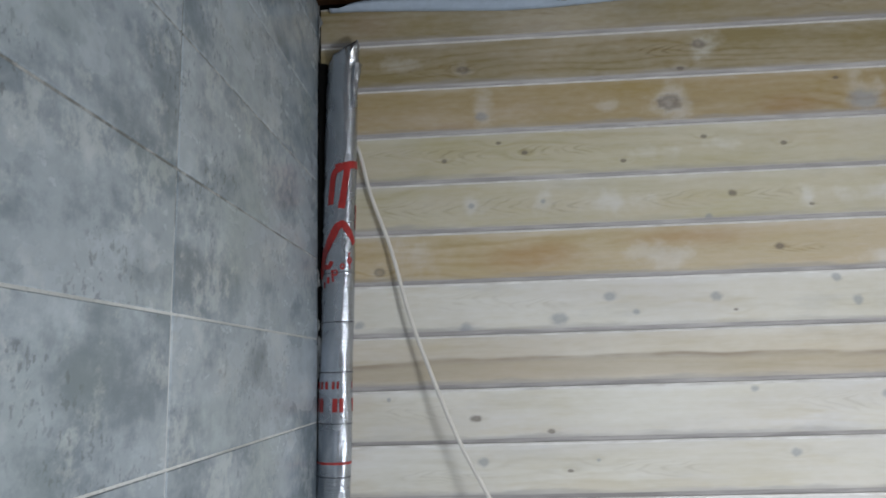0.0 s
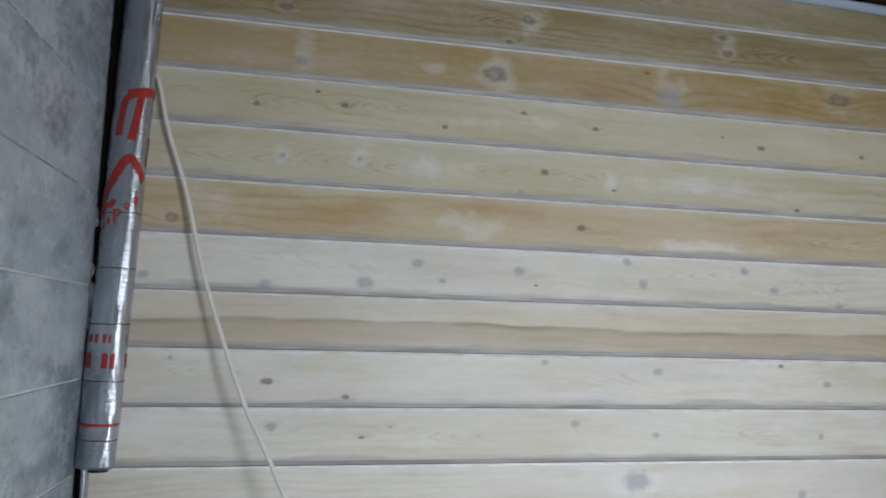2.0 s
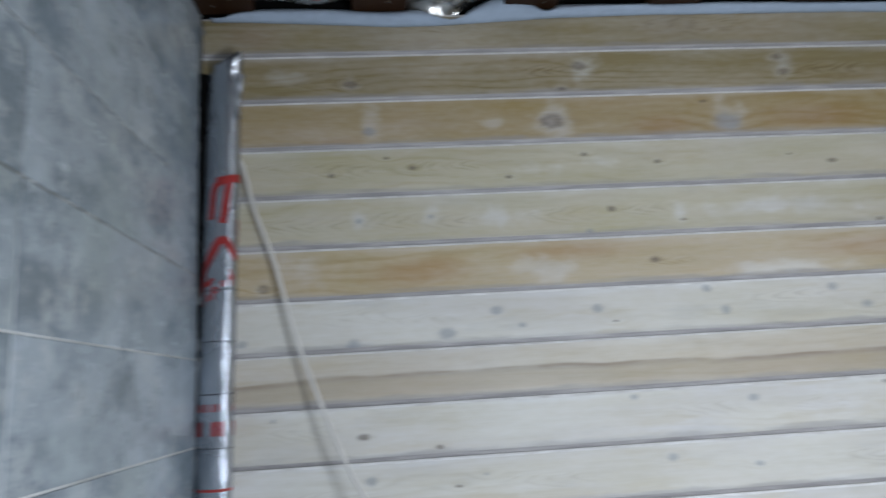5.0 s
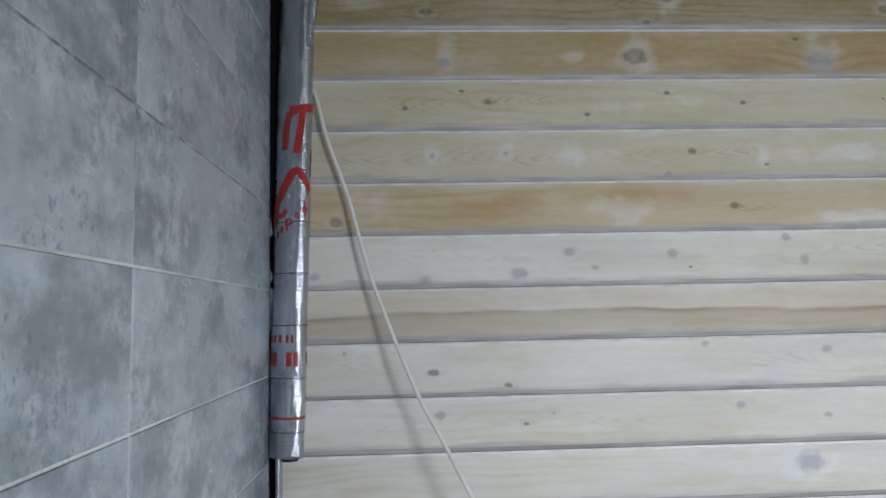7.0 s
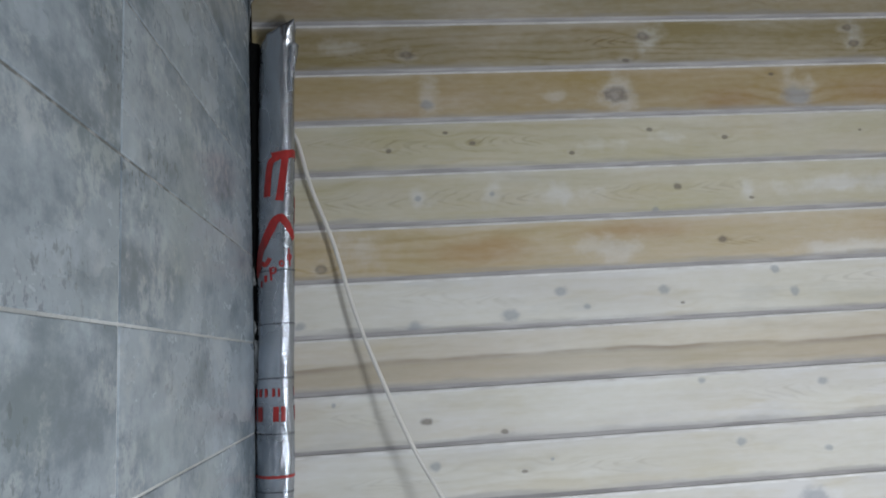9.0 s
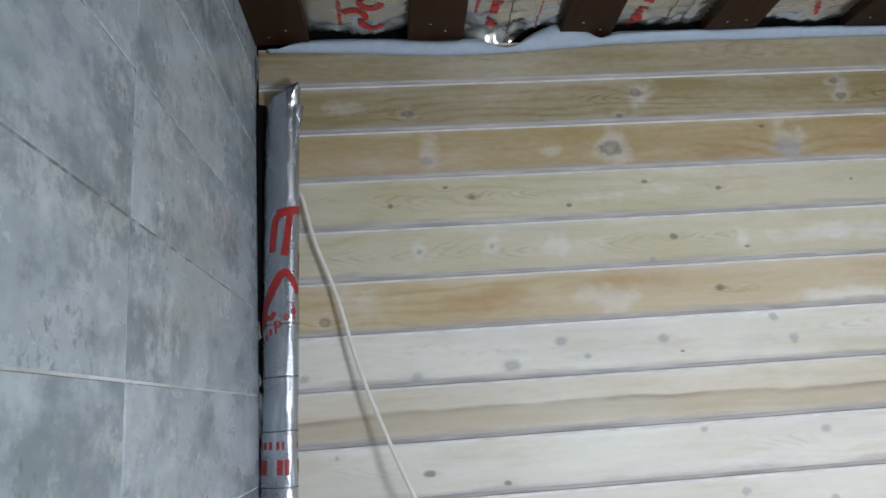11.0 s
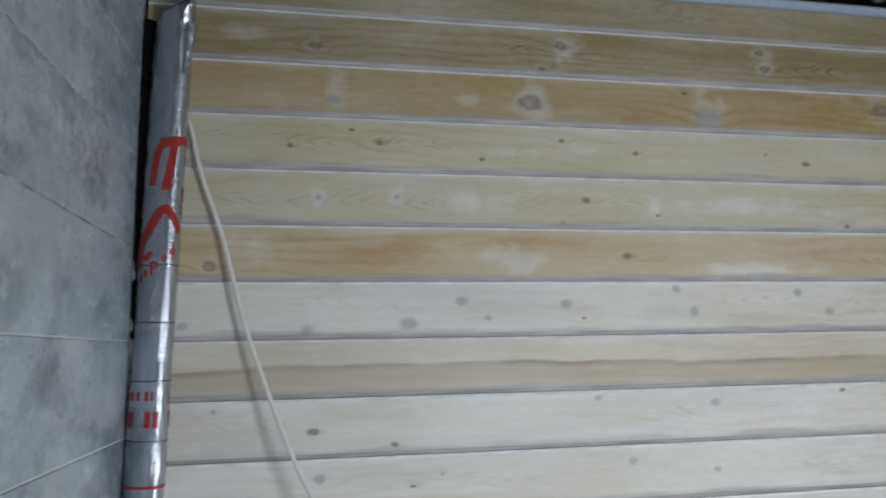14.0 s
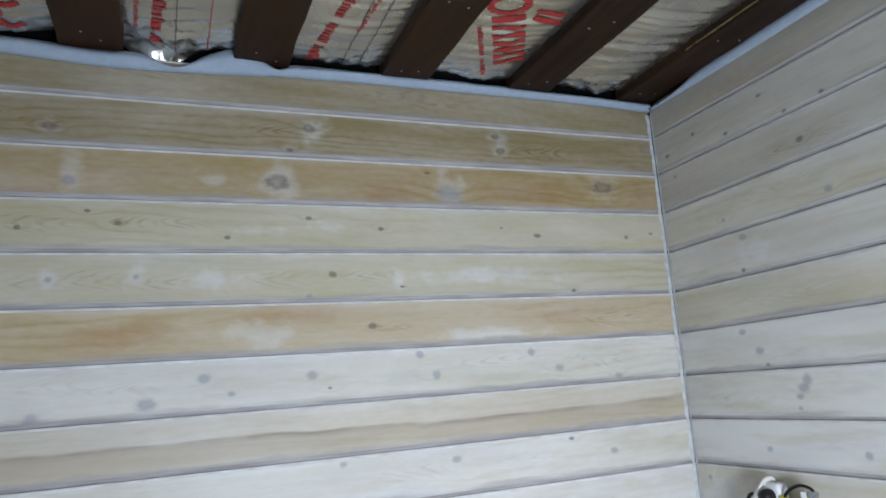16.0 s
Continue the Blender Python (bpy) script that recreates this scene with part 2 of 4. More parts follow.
def tile_mat():
    n = Nodes("grey_concrete_look_tile")
    r = n.random()
    comb = n.t.nodes.new("ShaderNodeCombineXYZ")
    n.t.links.new(n.math("MULTIPLY", r, 37.0), comb.inputs[1])
    n.t.links.new(n.math("MULTIPLY", r, 11.0), comb.inputs[2])
    off = comb.outputs[0]
    cloud = n.noise(n.add(n.coords((1, 0.55, 1)), off), 4.6, 7, 0.60)
    patch = n.noise(n.add(n.coords((1, 0.8, 1.3)), off), 11.0, 5, 0.62)
    streak = n.noise(n.add(n.coords((1, 5.0, 2.6)), off), 1.0, 4, 0.6)
    grit = n.noise(n.add(n.coords((1, 1, 1)), off), 42, 5, 0.7)
    speck = n.noise(n.add(n.coords((1, 1, 0.7)), off), 95, 3, 0.6)
    v = n.math("ADD", n.math("MULTIPLY", cloud, 0.52), n.math("MULTIPLY", streak, 0.12))
    v = n.math("ADD", v, n.math("MULTIPLY", patch, 0.38))
    v = n.math("ADD", v, n.math("MULTIPLY", grit, 0.17))
    color = n.mix(n.span(v, 0.46, 0.71), (0.195, 0.237, 0.272), (0.49, 0.552, 0.610))
    edge = n.math("ADD", n.math("MULTIPLY", patch, 0.75), n.math("MULTIPLY", grit, 0.25))
    worn = n.math("MULTIPLY", n.span(edge, 0.48, 0.56), n.span(cloud, 0.40, 0.58))
    color = n.mix(n.math("MULTIPLY", worn, 0.34), color, (0.165, 0.200, 0.215))
    chalk = n.math("MULTIPLY", n.span(n.noise(n.add(n.coords((1, 0.8, 1)), off), 8.0, 8, 0.70), 0.52, 0.60), n.span(grit, 0.36, 0.56))
    color = n.mix(n.math("MULTIPLY", chalk, 0.40), color, (0.58, 0.615, 0.625))
    pits = n.math("MULTIPLY", n.span(speck, 0.56, 0.64), n.span(n.noise(n.add(n.coords((1, 1, 1)), off), 5.5, 4), 0.50, 0.60))
    color = n.mix(n.math("MULTIPLY", pits, 0.42), color, (0.07, 0.078, 0.085))
    pale = n.math("MULTIPLY", n.span(grit, 0.52, 0.66), n.span(streak, 0.5, 0.68))
    color = n.mix(n.math("MULTIPLY", pale, 0.45), color, (0.50, 0.53, 0.545))
    green = n.span(n.noise(n.add(n.coords((1, 1, 1)), off), 2.6, 3), 0.50, 0.68)
    color = n.mix(n.math("MULTIPLY", green, 0.30), color, (0.30, 0.36, 0.34))
    n.bump(grit, 0.10, 0.001)
    return n.done(color, n.span(cloud, 0.35, 0.65, 0.20, 0.31), 0.0, 0.5)


def grout_mat():
    n = Nodes("pale_grey_grout")
    c = n.noise(n.coords(), 3.0, 4)
    g = n.noise(n.coords(), 160, 3)
    color = n.mix(n.span(c, 0.38, 0.62), (0.42, 0.43, 0.42), (0.66, 0.67, 0.66))
    color = n.mix(n.math("MULTIPLY", n.span(g, 0.5, 0.7), 0.3), color, (0.22, 0.22, 0.21))
    sep = n.t.nodes.new("ShaderNodeSeparateXYZ")
    n.t.links.new(n.coords(), sep.inputs[0])
    dirty = n.span(n.math("ADD", sep.outputs[2], n.math("MULTIPLY", n.noise(n.coords(), 4.0, 3), 0.12)), 1.72, 1.84)
    color = n.mix(n.math("MULTIPLY", dirty, n.span(n.noise(n.coords(), 30.0, 4), 0.38, 0.6, 0.25, 0.95)), color, (0.15, 0.155, 0.145))
    return n.done(color, 0.85)


def foil_mat(name, color, rough, wrinkle=0.25, scale=26.0, metal=1.0, stretch=(1, 1, 1)):
    n = Nodes(name)
    a = n.noise(n.coords(stretch), scale, 4)
    b = n.noise(n.coords(), 7.0, 3)
    n.bump(a, wrinkle, 0.004)
    c = n.mix(n.span(b, 0.35, 0.7), color, tuple(x * 0.82 for x in color))
    return n.done(c, n.span(b, 0.3, 0.7, rough, rough + 0.12), metal)


def plain(name, color, rough=0.5, metal=0.0, vary=0.12, scale=30.0, bump=0.0, spec=0.5):
    n = Nodes(name)
    a = n.noise(n.coords(), scale, 4)
    c = n.mix(n.span(a, 0.3, 0.7), color, tuple(x * (1 - vary) for x in color))
    if bump:
        n.bump(a, bump, 0.002)
    return n.done(c, rough, metal, spec)


def stained_mat():
    n = Nodes("dark_stained_wood")
    a = n.noise(n.coords((60, 5, 60)), 1.0, 4)
    b = n.noise(n.coords((3, 1.2, 3), (0, 2, 0)), 1.0, 3)
    color = n.mix(n.span(a, 0.3, 0.7), (0.010, 0.0045, 0.002), (0.026, 0.012, 0.005))
    color = n.mix(n.math("MULTIPLY", n.span(b, 0.45, 0.7), 0.6), color, (0.042, 0.019, 0.008))
    color = n.mix(n.math("MULTIPLY", n.span(n.random(), 0.3, 0.9), 0.26), color, (0.055, 0.022, 0.008))
    n.bump(a, 0.3, 0.002)
    return n.done(color, 0.55, 0.0, 0.18)


GROOVE, EDGE, TILE, GROUT = groove_mat(), bright_edge_mat(), tile_mat(), grout_mat()
FOIL = foil_mat("silver_foil", (0.50, 0.53, 0.58), 0.19, 0.55, 1.0, 0.92, (22, 22, 230))
FOIL_S = foil_mat("smooth_silver_foil", (0.72, 0.74, 0.77), 0.20, 0.20, 40.0, 0.9)
FOIL_C = foil_mat("creamy_ceiling_foil", (0.79, 0.770, 0.720), 0.22, 0.50, 22.0, 0.95)
RED = plain("red_print", (0.40, 0.032, 0.030), 0.40, 0.0, 0.25, 60)
INK = plain("dark_print", (0.05, 0.05, 0.06), 0.5)
STAIN = stained_mat()
MEMBRANE = plain("pale_blue_membrane", (0.38, 0.455, 0.555), 0.75, 0.0, 0.10, 60, 0.15)
CABLE = plain("white_cable_sheath", (0.74, 0.71, 0.66), 0.45, 0.0, 0.10, 20)
STEEL = plain("dull_nickel", (0.30, 0.30, 0.31), 0.42, 0.9, 0.30, 60)
WHITE = plain("white_plastic", (0.80, 0.80, 0.80), 0.35, 0.0, 0.05)
BLACK = plain("black_plastic", (0.012, 0.012, 0.013), 0.50, spec=0.25)
YELLOW = plain("yellow_tape", (0.75, 0.66, 0.03), 0.45)
CHROME = plain("nickel_metal", (0.55, 0.54, 0.52), 0.25, 1.0)
# black behind the boards; also paints the deep shade in the corner gap
BACKING_SHADE = plain("backing_and_gap_shade", (0.005, 0.005, 0.005), 0.9, 0.0, 0.3, 60, 0.6, 0.08)
MORTAR = plain("grey_mortar", (0.30, 0.31, 0.31), 0.9, 0.0, 0.5, 50, 0.8)
CONCRETE = plain("grey_screed", (0.15, 0.145, 0.14), 0.85, 0.0, 0.25, 12, 0.3)
PLAINWALL = pine("limewashed_panel", 0.75, (0.42, 0.31, 0.17), seed=3.3)
ORANGEWOOD = pine("raw_orange_plank", 0.08, (0.31, 0.195, 0.085), seed=8.1)
RAWBOARD = pine("raw_brown_board", 0.05, (0.22, 0.155, 0.085), seed=6.2)
BAREEDGE = plain("bare_yellow_wood", (0.27, 0.225, 0.085), 0.7, 0.0, 0.5, 40)
OUTSIDE = plain("dark_decking", (0.09, 0.06, 0.04), 0.8)

# ---- mesh helpers ----


def link(name, bm, mats, parent=None, label="", smooth=False):
    me = bpy.data.meshes.new(name)
    bmesh.ops.recalc_face_normals(bm, faces=bm.faces)
    bm.to_mesh(me)
    bm.free()
    for m in mats if isinstance(mats, (list, tuple)) else [mats]:
        me.materials.append(m)
    if smooth:
        for p in me.polygons:
            p.use_smooth = True
    ob = new(name, me)
    if parent is not None:
        ob.parent = parent
    if label:
        tagged(ob, label)
    return ob


part = link


def box(bm, lo, hi, bevel=0.0, segs=1, mat=0):
    m = Matrix.Translation([(a + b) / 2 for a, b in zip(lo, hi)]) @ Matrix.Diagonal((*[abs(b - a) for a, b in zip(lo, hi)], 1))
    made = bmesh.ops.create_cube(bm, size=1, matrix=m)["verts"]
    if bevel:
        edges = list({e for v in made for e in v.link_edges})
        bmesh.ops.bevel(bm, geom=edges, offset=bevel, segments=segs, affect="EDGES", profile=0.5)
    return bm


def boxed(lo, hi, bevel=0.0, segs=1):
    return box(bmesh.new(), lo, hi, bevel, segs)


def tube(points, radius, sides=10, closed_ends=True, bm=None):
    """A round bar along points (smoothed), radius a number or a function of 0..1."""
    bm = bm or bmesh.new()
    pts = [Vector(p) for p in points]
    rings = []
    side = None
    for i, p in enumerate(pts):
        d = (pts[min(i + 1, len(pts) - 1)] - pts[max(i - 1, 0)]).normalized()
        if side is None:
            side = d.orthogonal().normalized()
        side = (side - d * side.dot(d)).normalized()
        up = d.cross(side)
        r = radius(i / (len(pts) - 1)) if callable(radius) else radius
        rings.append([bm.verts.new(p + (side * math.cos(a) + up * math.sin(a)) * r) for a in (2 * math.pi * k / sides for k in range(sides))])
    for a, b in zip(rings, rings[1:]):
        for k in range(sides):
            bm.faces.new((a[k], a[(k + 1) % sides], b[(k + 1) % sides], b[k]))
    if closed_ends:
        bm.faces.new(rings[0])
        bm.faces.new(rings[-1])
    return bm


def curve_points(ctrl, steps=10):
    """A Catmull-Rom line through ctrl."""
    c = [Vector(p) for p in ctrl]
    c = [c[0] * 2 - c[1], *c, c[-1] * 2 - c[-2]]
    out = []
    for i in range(1, len(c) - 2):
        for k in range(steps):
            t = k / steps
            a, b, d, e = c[i - 1], c[i], c[i + 1], c[i + 2]
            out.append(0.5 * (2 * b + (d - a) * t + (2 * a - 5 * b + 4 * d - e) * t * t + (3 * b - a - 3 * d + e) * t ** 3))
    out.append(c[-2])
    return out


def lathe(profile, axis_m, sides=20, bm=None):
    """A turned shape: profile of (radius, height) along the local z of axis_m."""
    bm = bm or bmesh.new()
    rings = [[bm.verts.new(axis_m @ Vector((r * math.cos(a), r * math.sin(a), h))) for a in (2 * math.pi * k / sides for k in range(sides))] for r, h in profile]
    for a, b in zip(rings, rings[1:]):
        for k in range(sides):
            bm.faces.new((a[k], a[(k + 1) % sides], b[(k + 1) % sides], b[k]))
    bm.faces.new(rings[0])
    bm.faces.new(rings[-1])
    return bm


def sheet(nu, nv, at, bm=None):
    """A grid of at(s, t), s and t from 0 to 1."""
    bm = bm or bmesh.new()
    vs = [[bm.verts.new(at(i / nu, j / nv)) for j in range(nv + 1)] for i in range(nu + 1)]
    for i in range(nu):
        for j in range(nv):
            bm.faces.new((vs[i][j], vs[i + 1][j], vs[i + 1][j + 1], vs[i][j + 1]))
    return bm


# ---- the room: plank wall at y = 0, tiled wall at x = 0.766, plank wall at x = 3 ----
PITCH, TOP = 0.135, 2.414
WEST, EAST, SOUTH, CEIL = 0.766, 3.0, -2.6, 2.54


def joint(n):
    return TOP - (n - 1) * PITCH


wall_north = tagged(link("wall_north", boxed((0.60, 0.024, 0), (3.2, 0.14, 2.62)), BACKING_SHADE), "limewashed pine plank wall with bevelled horizontal boards", "wall", kind="structure")
wall_west = tagged(link("wall_west", boxed((0.60, SOUTH, 0), (WEST - 0.0022, 0.020, 2.62)), GROUT), "wall of long grey concrete-look tiles with pale grout", "wall", kind="structure")
lean = pose(EAST, 0, TOP, 0, 0.75, 0) @ pose(0, 0, -TOP, 0, 0, -90)
wb = bmesh.new()
box(wb, (-0.02, 0.024, 0), (1.85, 0.14, 2.66))
box(wb, (1.85, -0.002, 0), (2.72, 0.14, 2.66))
wall_east = tagged(link("wall_east", wb, PLAINWALL), "limewashed pine plank wall with white corner sealant", "wall", kind="structure")
wall_east.matrix_world = lean
ws = bmesh.new()
box(ws, (0.5, SOUTH - 0.12, 0), (1.58, SOUTH, 2.66))
box(ws, (2.52, SOUTH - 0.12, 0), (3.2, SOUTH, 2.66))
box(ws, (1.58, SOUTH - 0.12, 0), (2.52, SOUTH, 0.50))
box(ws, (1.58, SOUTH - 0.12, 1.34), (2.52, SOUTH, 2.66))
wall_south = tagged(link("wall_south", ws, RAWBOARD), "raw brown board wall with a window opening", "wall", kind="structure")
floor = tagged(link("floor", boxed((0.5, SOUTH - 0.12, -0.12), (3.3, 0.14, 0)), CONCRETE), "bare grey screed floor", "floor", kind="structure")
ceiling = tagged(link("ceiling", boxed((0.5, SOUTH - 0.12, 2.665), (3.3, 0.14, 2.72)), OUTSIDE), "dark boarded ceiling above the foil", "ceiling", kind="structure")

# window frame in the wall behind the camera
window_1 = tagged(new("window_1"), "white framed window with daylight", "window", kind="structure")
for lo, hi in (((1.58, SOUTH - 0.04, 0.50), (1.60, SOUTH, 1.34)), ((2.50, SOUTH - 0.04, 0.50), (2.52, SOUTH, 1.34)), ((1.60, SOUTH - 0.04, 0.50), (2.50, SOUTH, 0.52)), ((1.60, SOUTH - 0.04, 1.32), (2.50, SOUTH, 1.34))):
    part("window_frame", boxed(lo, hi, 0.004), WHITE, window_1)

# ---- boards: (wash, tan, knots, patches, dark, band) ----
DRIFT = (0.40, 0.365, 0.285)
AMBER = (0.445, 0.342, 0.165)
OLIVE, STRAW, PALE, UMBER = (0.262, 0.206, 0.086), (0.44, 0.386, 0.205), (0.49, 0.44, 0.30), (0.355, 0.260, 0.100)
NORTH = {
    1: (0.23, OLIVE, [], [], [(0.90, 0.06, 0.10, 0.05)], None),
    2: (0.15, OLIVE, [(1.166, 0.047, 0.013, "d"), (1.805, 0.087, 0.015, "d"), (1.751, 0.020, 0.007, "d"), (2.388, 0.102, 0.012, "d"), (2.401, 0.056, 0.012, "d"), (2.970, 0.090, 0.009, "g")],
        [(0.98, 0.07, 0.07, 0.03), (2.40, 0.07, 0.04, 0.05), (1.815, 0.085, 0.04, 0.04)], [], None),
    3: (0.11, UMBER, [(1.212, 0.046, 0.013, "g"), (1.715, 0.060, 0.026, "d"), (2.217, 0.043, 0.030, "g"), (2.765, 0.085, 0.026, "d"), (2.150, 0.107, 0.006, "d")],
        [(1.215, 0.07, 0.03, 0.06), (1.71, 0.06, 0.055, 0.07), (2.215, 0.06, 0.06, 0.07), (1.56, 0.06, 0.04, 0.02)],
        [(2.03, 0.035, 0.12, 0.04), (2.48, 0.05, 0.20, 0.05), (2.92, 0.06, 0.08, 0.05), (1.12, 0.02, 0.12, 0.02)], None),
    4: (0.37, STRAW, [(1.108, 0.060, 0.007, "d"), (1.255, 0.104, 0.005, "d"), (1.322, 0.074, 0.008, "d"), (1.582, 0.040, 0.006, "d"), (1.795, 0.096, 0.006, "d"), (1.999, 0.069, 0.007, "d"),
                      (2.501, 0.055, 0.008, "d"), (2.833, 0.053, 0.008, "d"), (2.380, 0.077, 0.004, "d"), (2.933, 0.066, 0.005, "d")],
        [(1.65, 0.06, 0.08, 0.025), (1.84, 0.07, 0.05, 0.02)], [], None),
    5: (0.43, STRAW, [(1.176, 0.069, 0.008, "g"), (1.364, 0.074, 0.008, "g"), (1.853, 0.075, 0.010, "d"), (1.789, 0.015, 0.009, "g"), (2.611, 0.016, 0.008, "d"), (2.051, 0.038, 0.005, "d")],
        [(1.18, 0.07, 0.03, 0.03), (1.365, 0.07, 0.03, 0.04), (1.55, 0.06, 0.09, 0.03), (2.04, 0.06, 0.025, 0.035), (2.32, 0.065, 0.24, 0.025)], [], None),
    6: (0.25, AMBER, [(1.959, 0.065, 0.010, "d"), (0.929, 0.036, 0.013, "d")], [(1.02, 0.075, 0.075, 0.055), (1.03, 0.060, 0.05, 0.045), (1.65, 0.05, 0.10, 0.04), (2.3, 0.03, 0.2, 0.02)], [(1.33, 0.06, 0.16, 0.05), (1.75, 0.10, 0.20, 0.03), (2.55, 0.08, 0.25, 0.04)], None),
    7: (0.68, PALE, [(1.522, 0.088, 0.013, "g"), (1.389, 0.034, 0.016, "g"), (1.788, 0.078, 0.013, "g"), (2.089, 0.116, 0.011, "g"), (2.135, 0.058, 0.013, "g"), (2.440, 0.105, 0.012, "g"),
                     (2.531, 0.053, 0.012, "g"), (2.739, 0.018, 0.011, "g"), (1.586, 0.046, 0.008, "g"), (1.833, 0.043, 0.004, "d"), (1.152, 0.018, 0.014, "g"), (0.873, 0.032, 0.012, "g")], [], [], None),
    8: (0.50, (0.48, 0.405, 0.265), [], [], [], 0.070),
    9: (0.71, PALE, [(1.860, 0.116, 0.008, "g"), (2.177, 0.098, 0.011, "g"), (2.544, 0.117, 0.006, "d"), (2.689, 0.068, 0.010, "g"), (1.167, 0.061, 0.010, "d"), (1.354, 0.025, 0.007, "d"), (0.948, 0.112, 0.006, "g")], [], [], None),
    10: (0.75, PALE, [(1.943, 0.098, 0.011, "g"), (2.167, 0.068, 0.008, "g"), (2.663, 0.062, 0.009, "g"), (1.396, 0.065, 0.005, "d"), (1.182, 0.089, 0.013, "g"), (1.466, 0.089, 0.004, "g")], [], [], None),
    11: (0.66, PALE, [(2.115, 0.086, 0.028, "g"), (2.599, 0.042, 0.012, "g")], [(2.1, 0.08, 0.1, 0.04)], [], None),
}
EASTB = {
    1: (0.36, DRIFT, [], [], [(0.35, 0.03, 0.3, 0.03)], None),
    2: (0.44, DRIFT, [(0.189, 0.080, 0.009, "d"), (0.321, 0.031, 0.009, "d"), (0.462, 0.093, 0.008, "d"), (0.536, 0.014, 0.009, "d"), (0.655, 0.018, 0.009, "d"), (0.062, 0.05, 0.009, "d")], [], [], None),
    3: (0.50, DRIFT, [(0.567, 0.056, 0.012, "d"), (0.083, 0.106, 0.006, "d")], [], [], None),
    4: (0.66, STRAW, [(0.262, 0.047, 0.008, "g"), (0.626, 0.036, 0.011, "g")], [], [], None),
    5: (0.78, PALE, [(0.326, 0.114, 0.013, "g"), (0.311, 0.018, 0.009, "d")], [(0.36, 0.07, 0.06, 0.04)], [], None),
    6: (0.58, STRAW, [], [], [], None),
    7: (0.88, PALE, [(0.323, 0.055, 0.014, "g"), (0.345, 0.014, 0.007, "d"), (0.270, 0.113, 0.012, "g")], [], [], None),
    8: (0.78, PALE, [(0.466, 0.104, 0.020, "g"), (0.452, 0.084, 0.018, "g"), (0.436, 0.060, 0.011, "g"), (0.432, 0.030, 0.008, "g")], [], [], None),
    9: (0.90, PALE, [(0.306, 0.056, 0.011, "g"), (0.604, 0.054, 0.013, "g")], [], [], None),
    10: (0.50, STRAW, [(0.056, 0.096, 0.010, "g")], [(0.12, 0.06, 0.16, 0.05)], [(0.70, 0.04, 0.30, 0.06)], None),
    11: (0.72, PALE, [], [], [(0.5, 0.05, 0.3, 0.06)], None),
}
# pointed grain on the boards: tip, height over the lower edge, length, half height
FLAMES = {
    1: [(2.00, 0.070, 0.34, 0.050), (1.30, 0.080, 0.26, 0.030)],
    2: [(1.62, 0.072, 0.16, 0.030), (2.44, 0.060, 0.22, 0.045), (1.02, 0.050, 0.20, 0.030)],
    4: [(0.90, 0.085, 0.17, 0.024), (1.04, 0.075, 0.20, 0.034), (1.29, 0.074, 0.13, 0.030), (1.42, 0.078, 0.12, 0.022)],
    5: [(0.93, 0.062, 0.24, 0.036), (1.18, 0.066, 0.18, 0.036), (1.34, 0.060, 0.16, 0.030), (1.62, 0.066, 0.22, 0.034), (1.87, 0.072, 0.18, 0.028)],
    6: [(1.93, 0.062, 0.16, 0.020), (2.62, 0.060, 0.30, 0.034)],
    7: [(1.06, 0.085, 0.22, 0.036), (1.26, 0.070, 0.16, 0.030), (2.20, 0.088, 0.30, 0.030), (2.56, 0.070, 0.24, 0.040)],
    9: [(0.94, 0.078, 0.20, 0.030), (1.95, 0.080, 0.26, 0.034), (2.24, 0.070, 0.26, 0.030)],
    10: [(0.97, 0.060, 0.24, 0.022), (1.50, 0.066, 0.26, 0.030), (2.34, 0.070, 0.26, 0.034)],
}
EAST_FLAMES = {3: [(0.40, 0.050, 0.34, 0.022)], 4: [(0.30, 0.090, 0.34, 0.030)], 6: [(0.30, 0.060, 0.34, 0.034)], 8: [(0.10, 0.060, 0.26, 0.034)], 9: [(0.38, 0.080, 0.30, 0.026)]}
REST = (0.78, PALE, [], [], [], None)


def board(parent, mat, u0, u1, z0, z1, rnd):
    """One bevelled cladding board in wall coordinates: u along the wall, y into it."""
    bm = bmesh.new()
    d = rnd.uniform(-0.0008, 0.0008)
    w0, w1 = rnd.uniform(-0.0008, 0.0008), rnd.uniform(-0.0008, 0.0008)
    # (y, z): up from the recessed tongue, the lower bevel, the face, the upper bevel
    prof = [(0.022, z0 + 0.0003), (0.0072, z0 + 0.0003), (0.0066, z0 + 0.0012), (0.0018 + d, z0 + 0.0108 + w0), (d, z0 + 0.0122 + w0), (d, z1 - 0.0062 + w1),
            (0.0004 + d, z1 - 0.0052 + w1), (0.0016, z1 - 0.0002), (0.022, z1 - 0.0002)]
    cuts = 6
    rows = []
    for i in range(cuts + 1):
        u = u0 + (u1 - u0) * i / cuts
        wob = 0.0 if i in (0, cuts) else rnd.uniform(-0.0006, 0.0006)
        rows.append([bm.verts.new((u, y + (wob * 0.6 if 2 < k < 7 else 0), z + (wob if 2 < k < 7 else 0))) for k, (y, z) in enumerate(prof)])
    for a, b in zip(rows, rows[1:]):
        for k in range(len(prof) - 1):
            f = bm.faces.new((a[k], b[k], b[k + 1], a[k + 1]))
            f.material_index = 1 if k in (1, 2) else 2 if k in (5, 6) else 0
    bm.faces.new(rows[0])
    bm.faces.new(rows[-1])
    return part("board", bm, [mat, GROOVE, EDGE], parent)


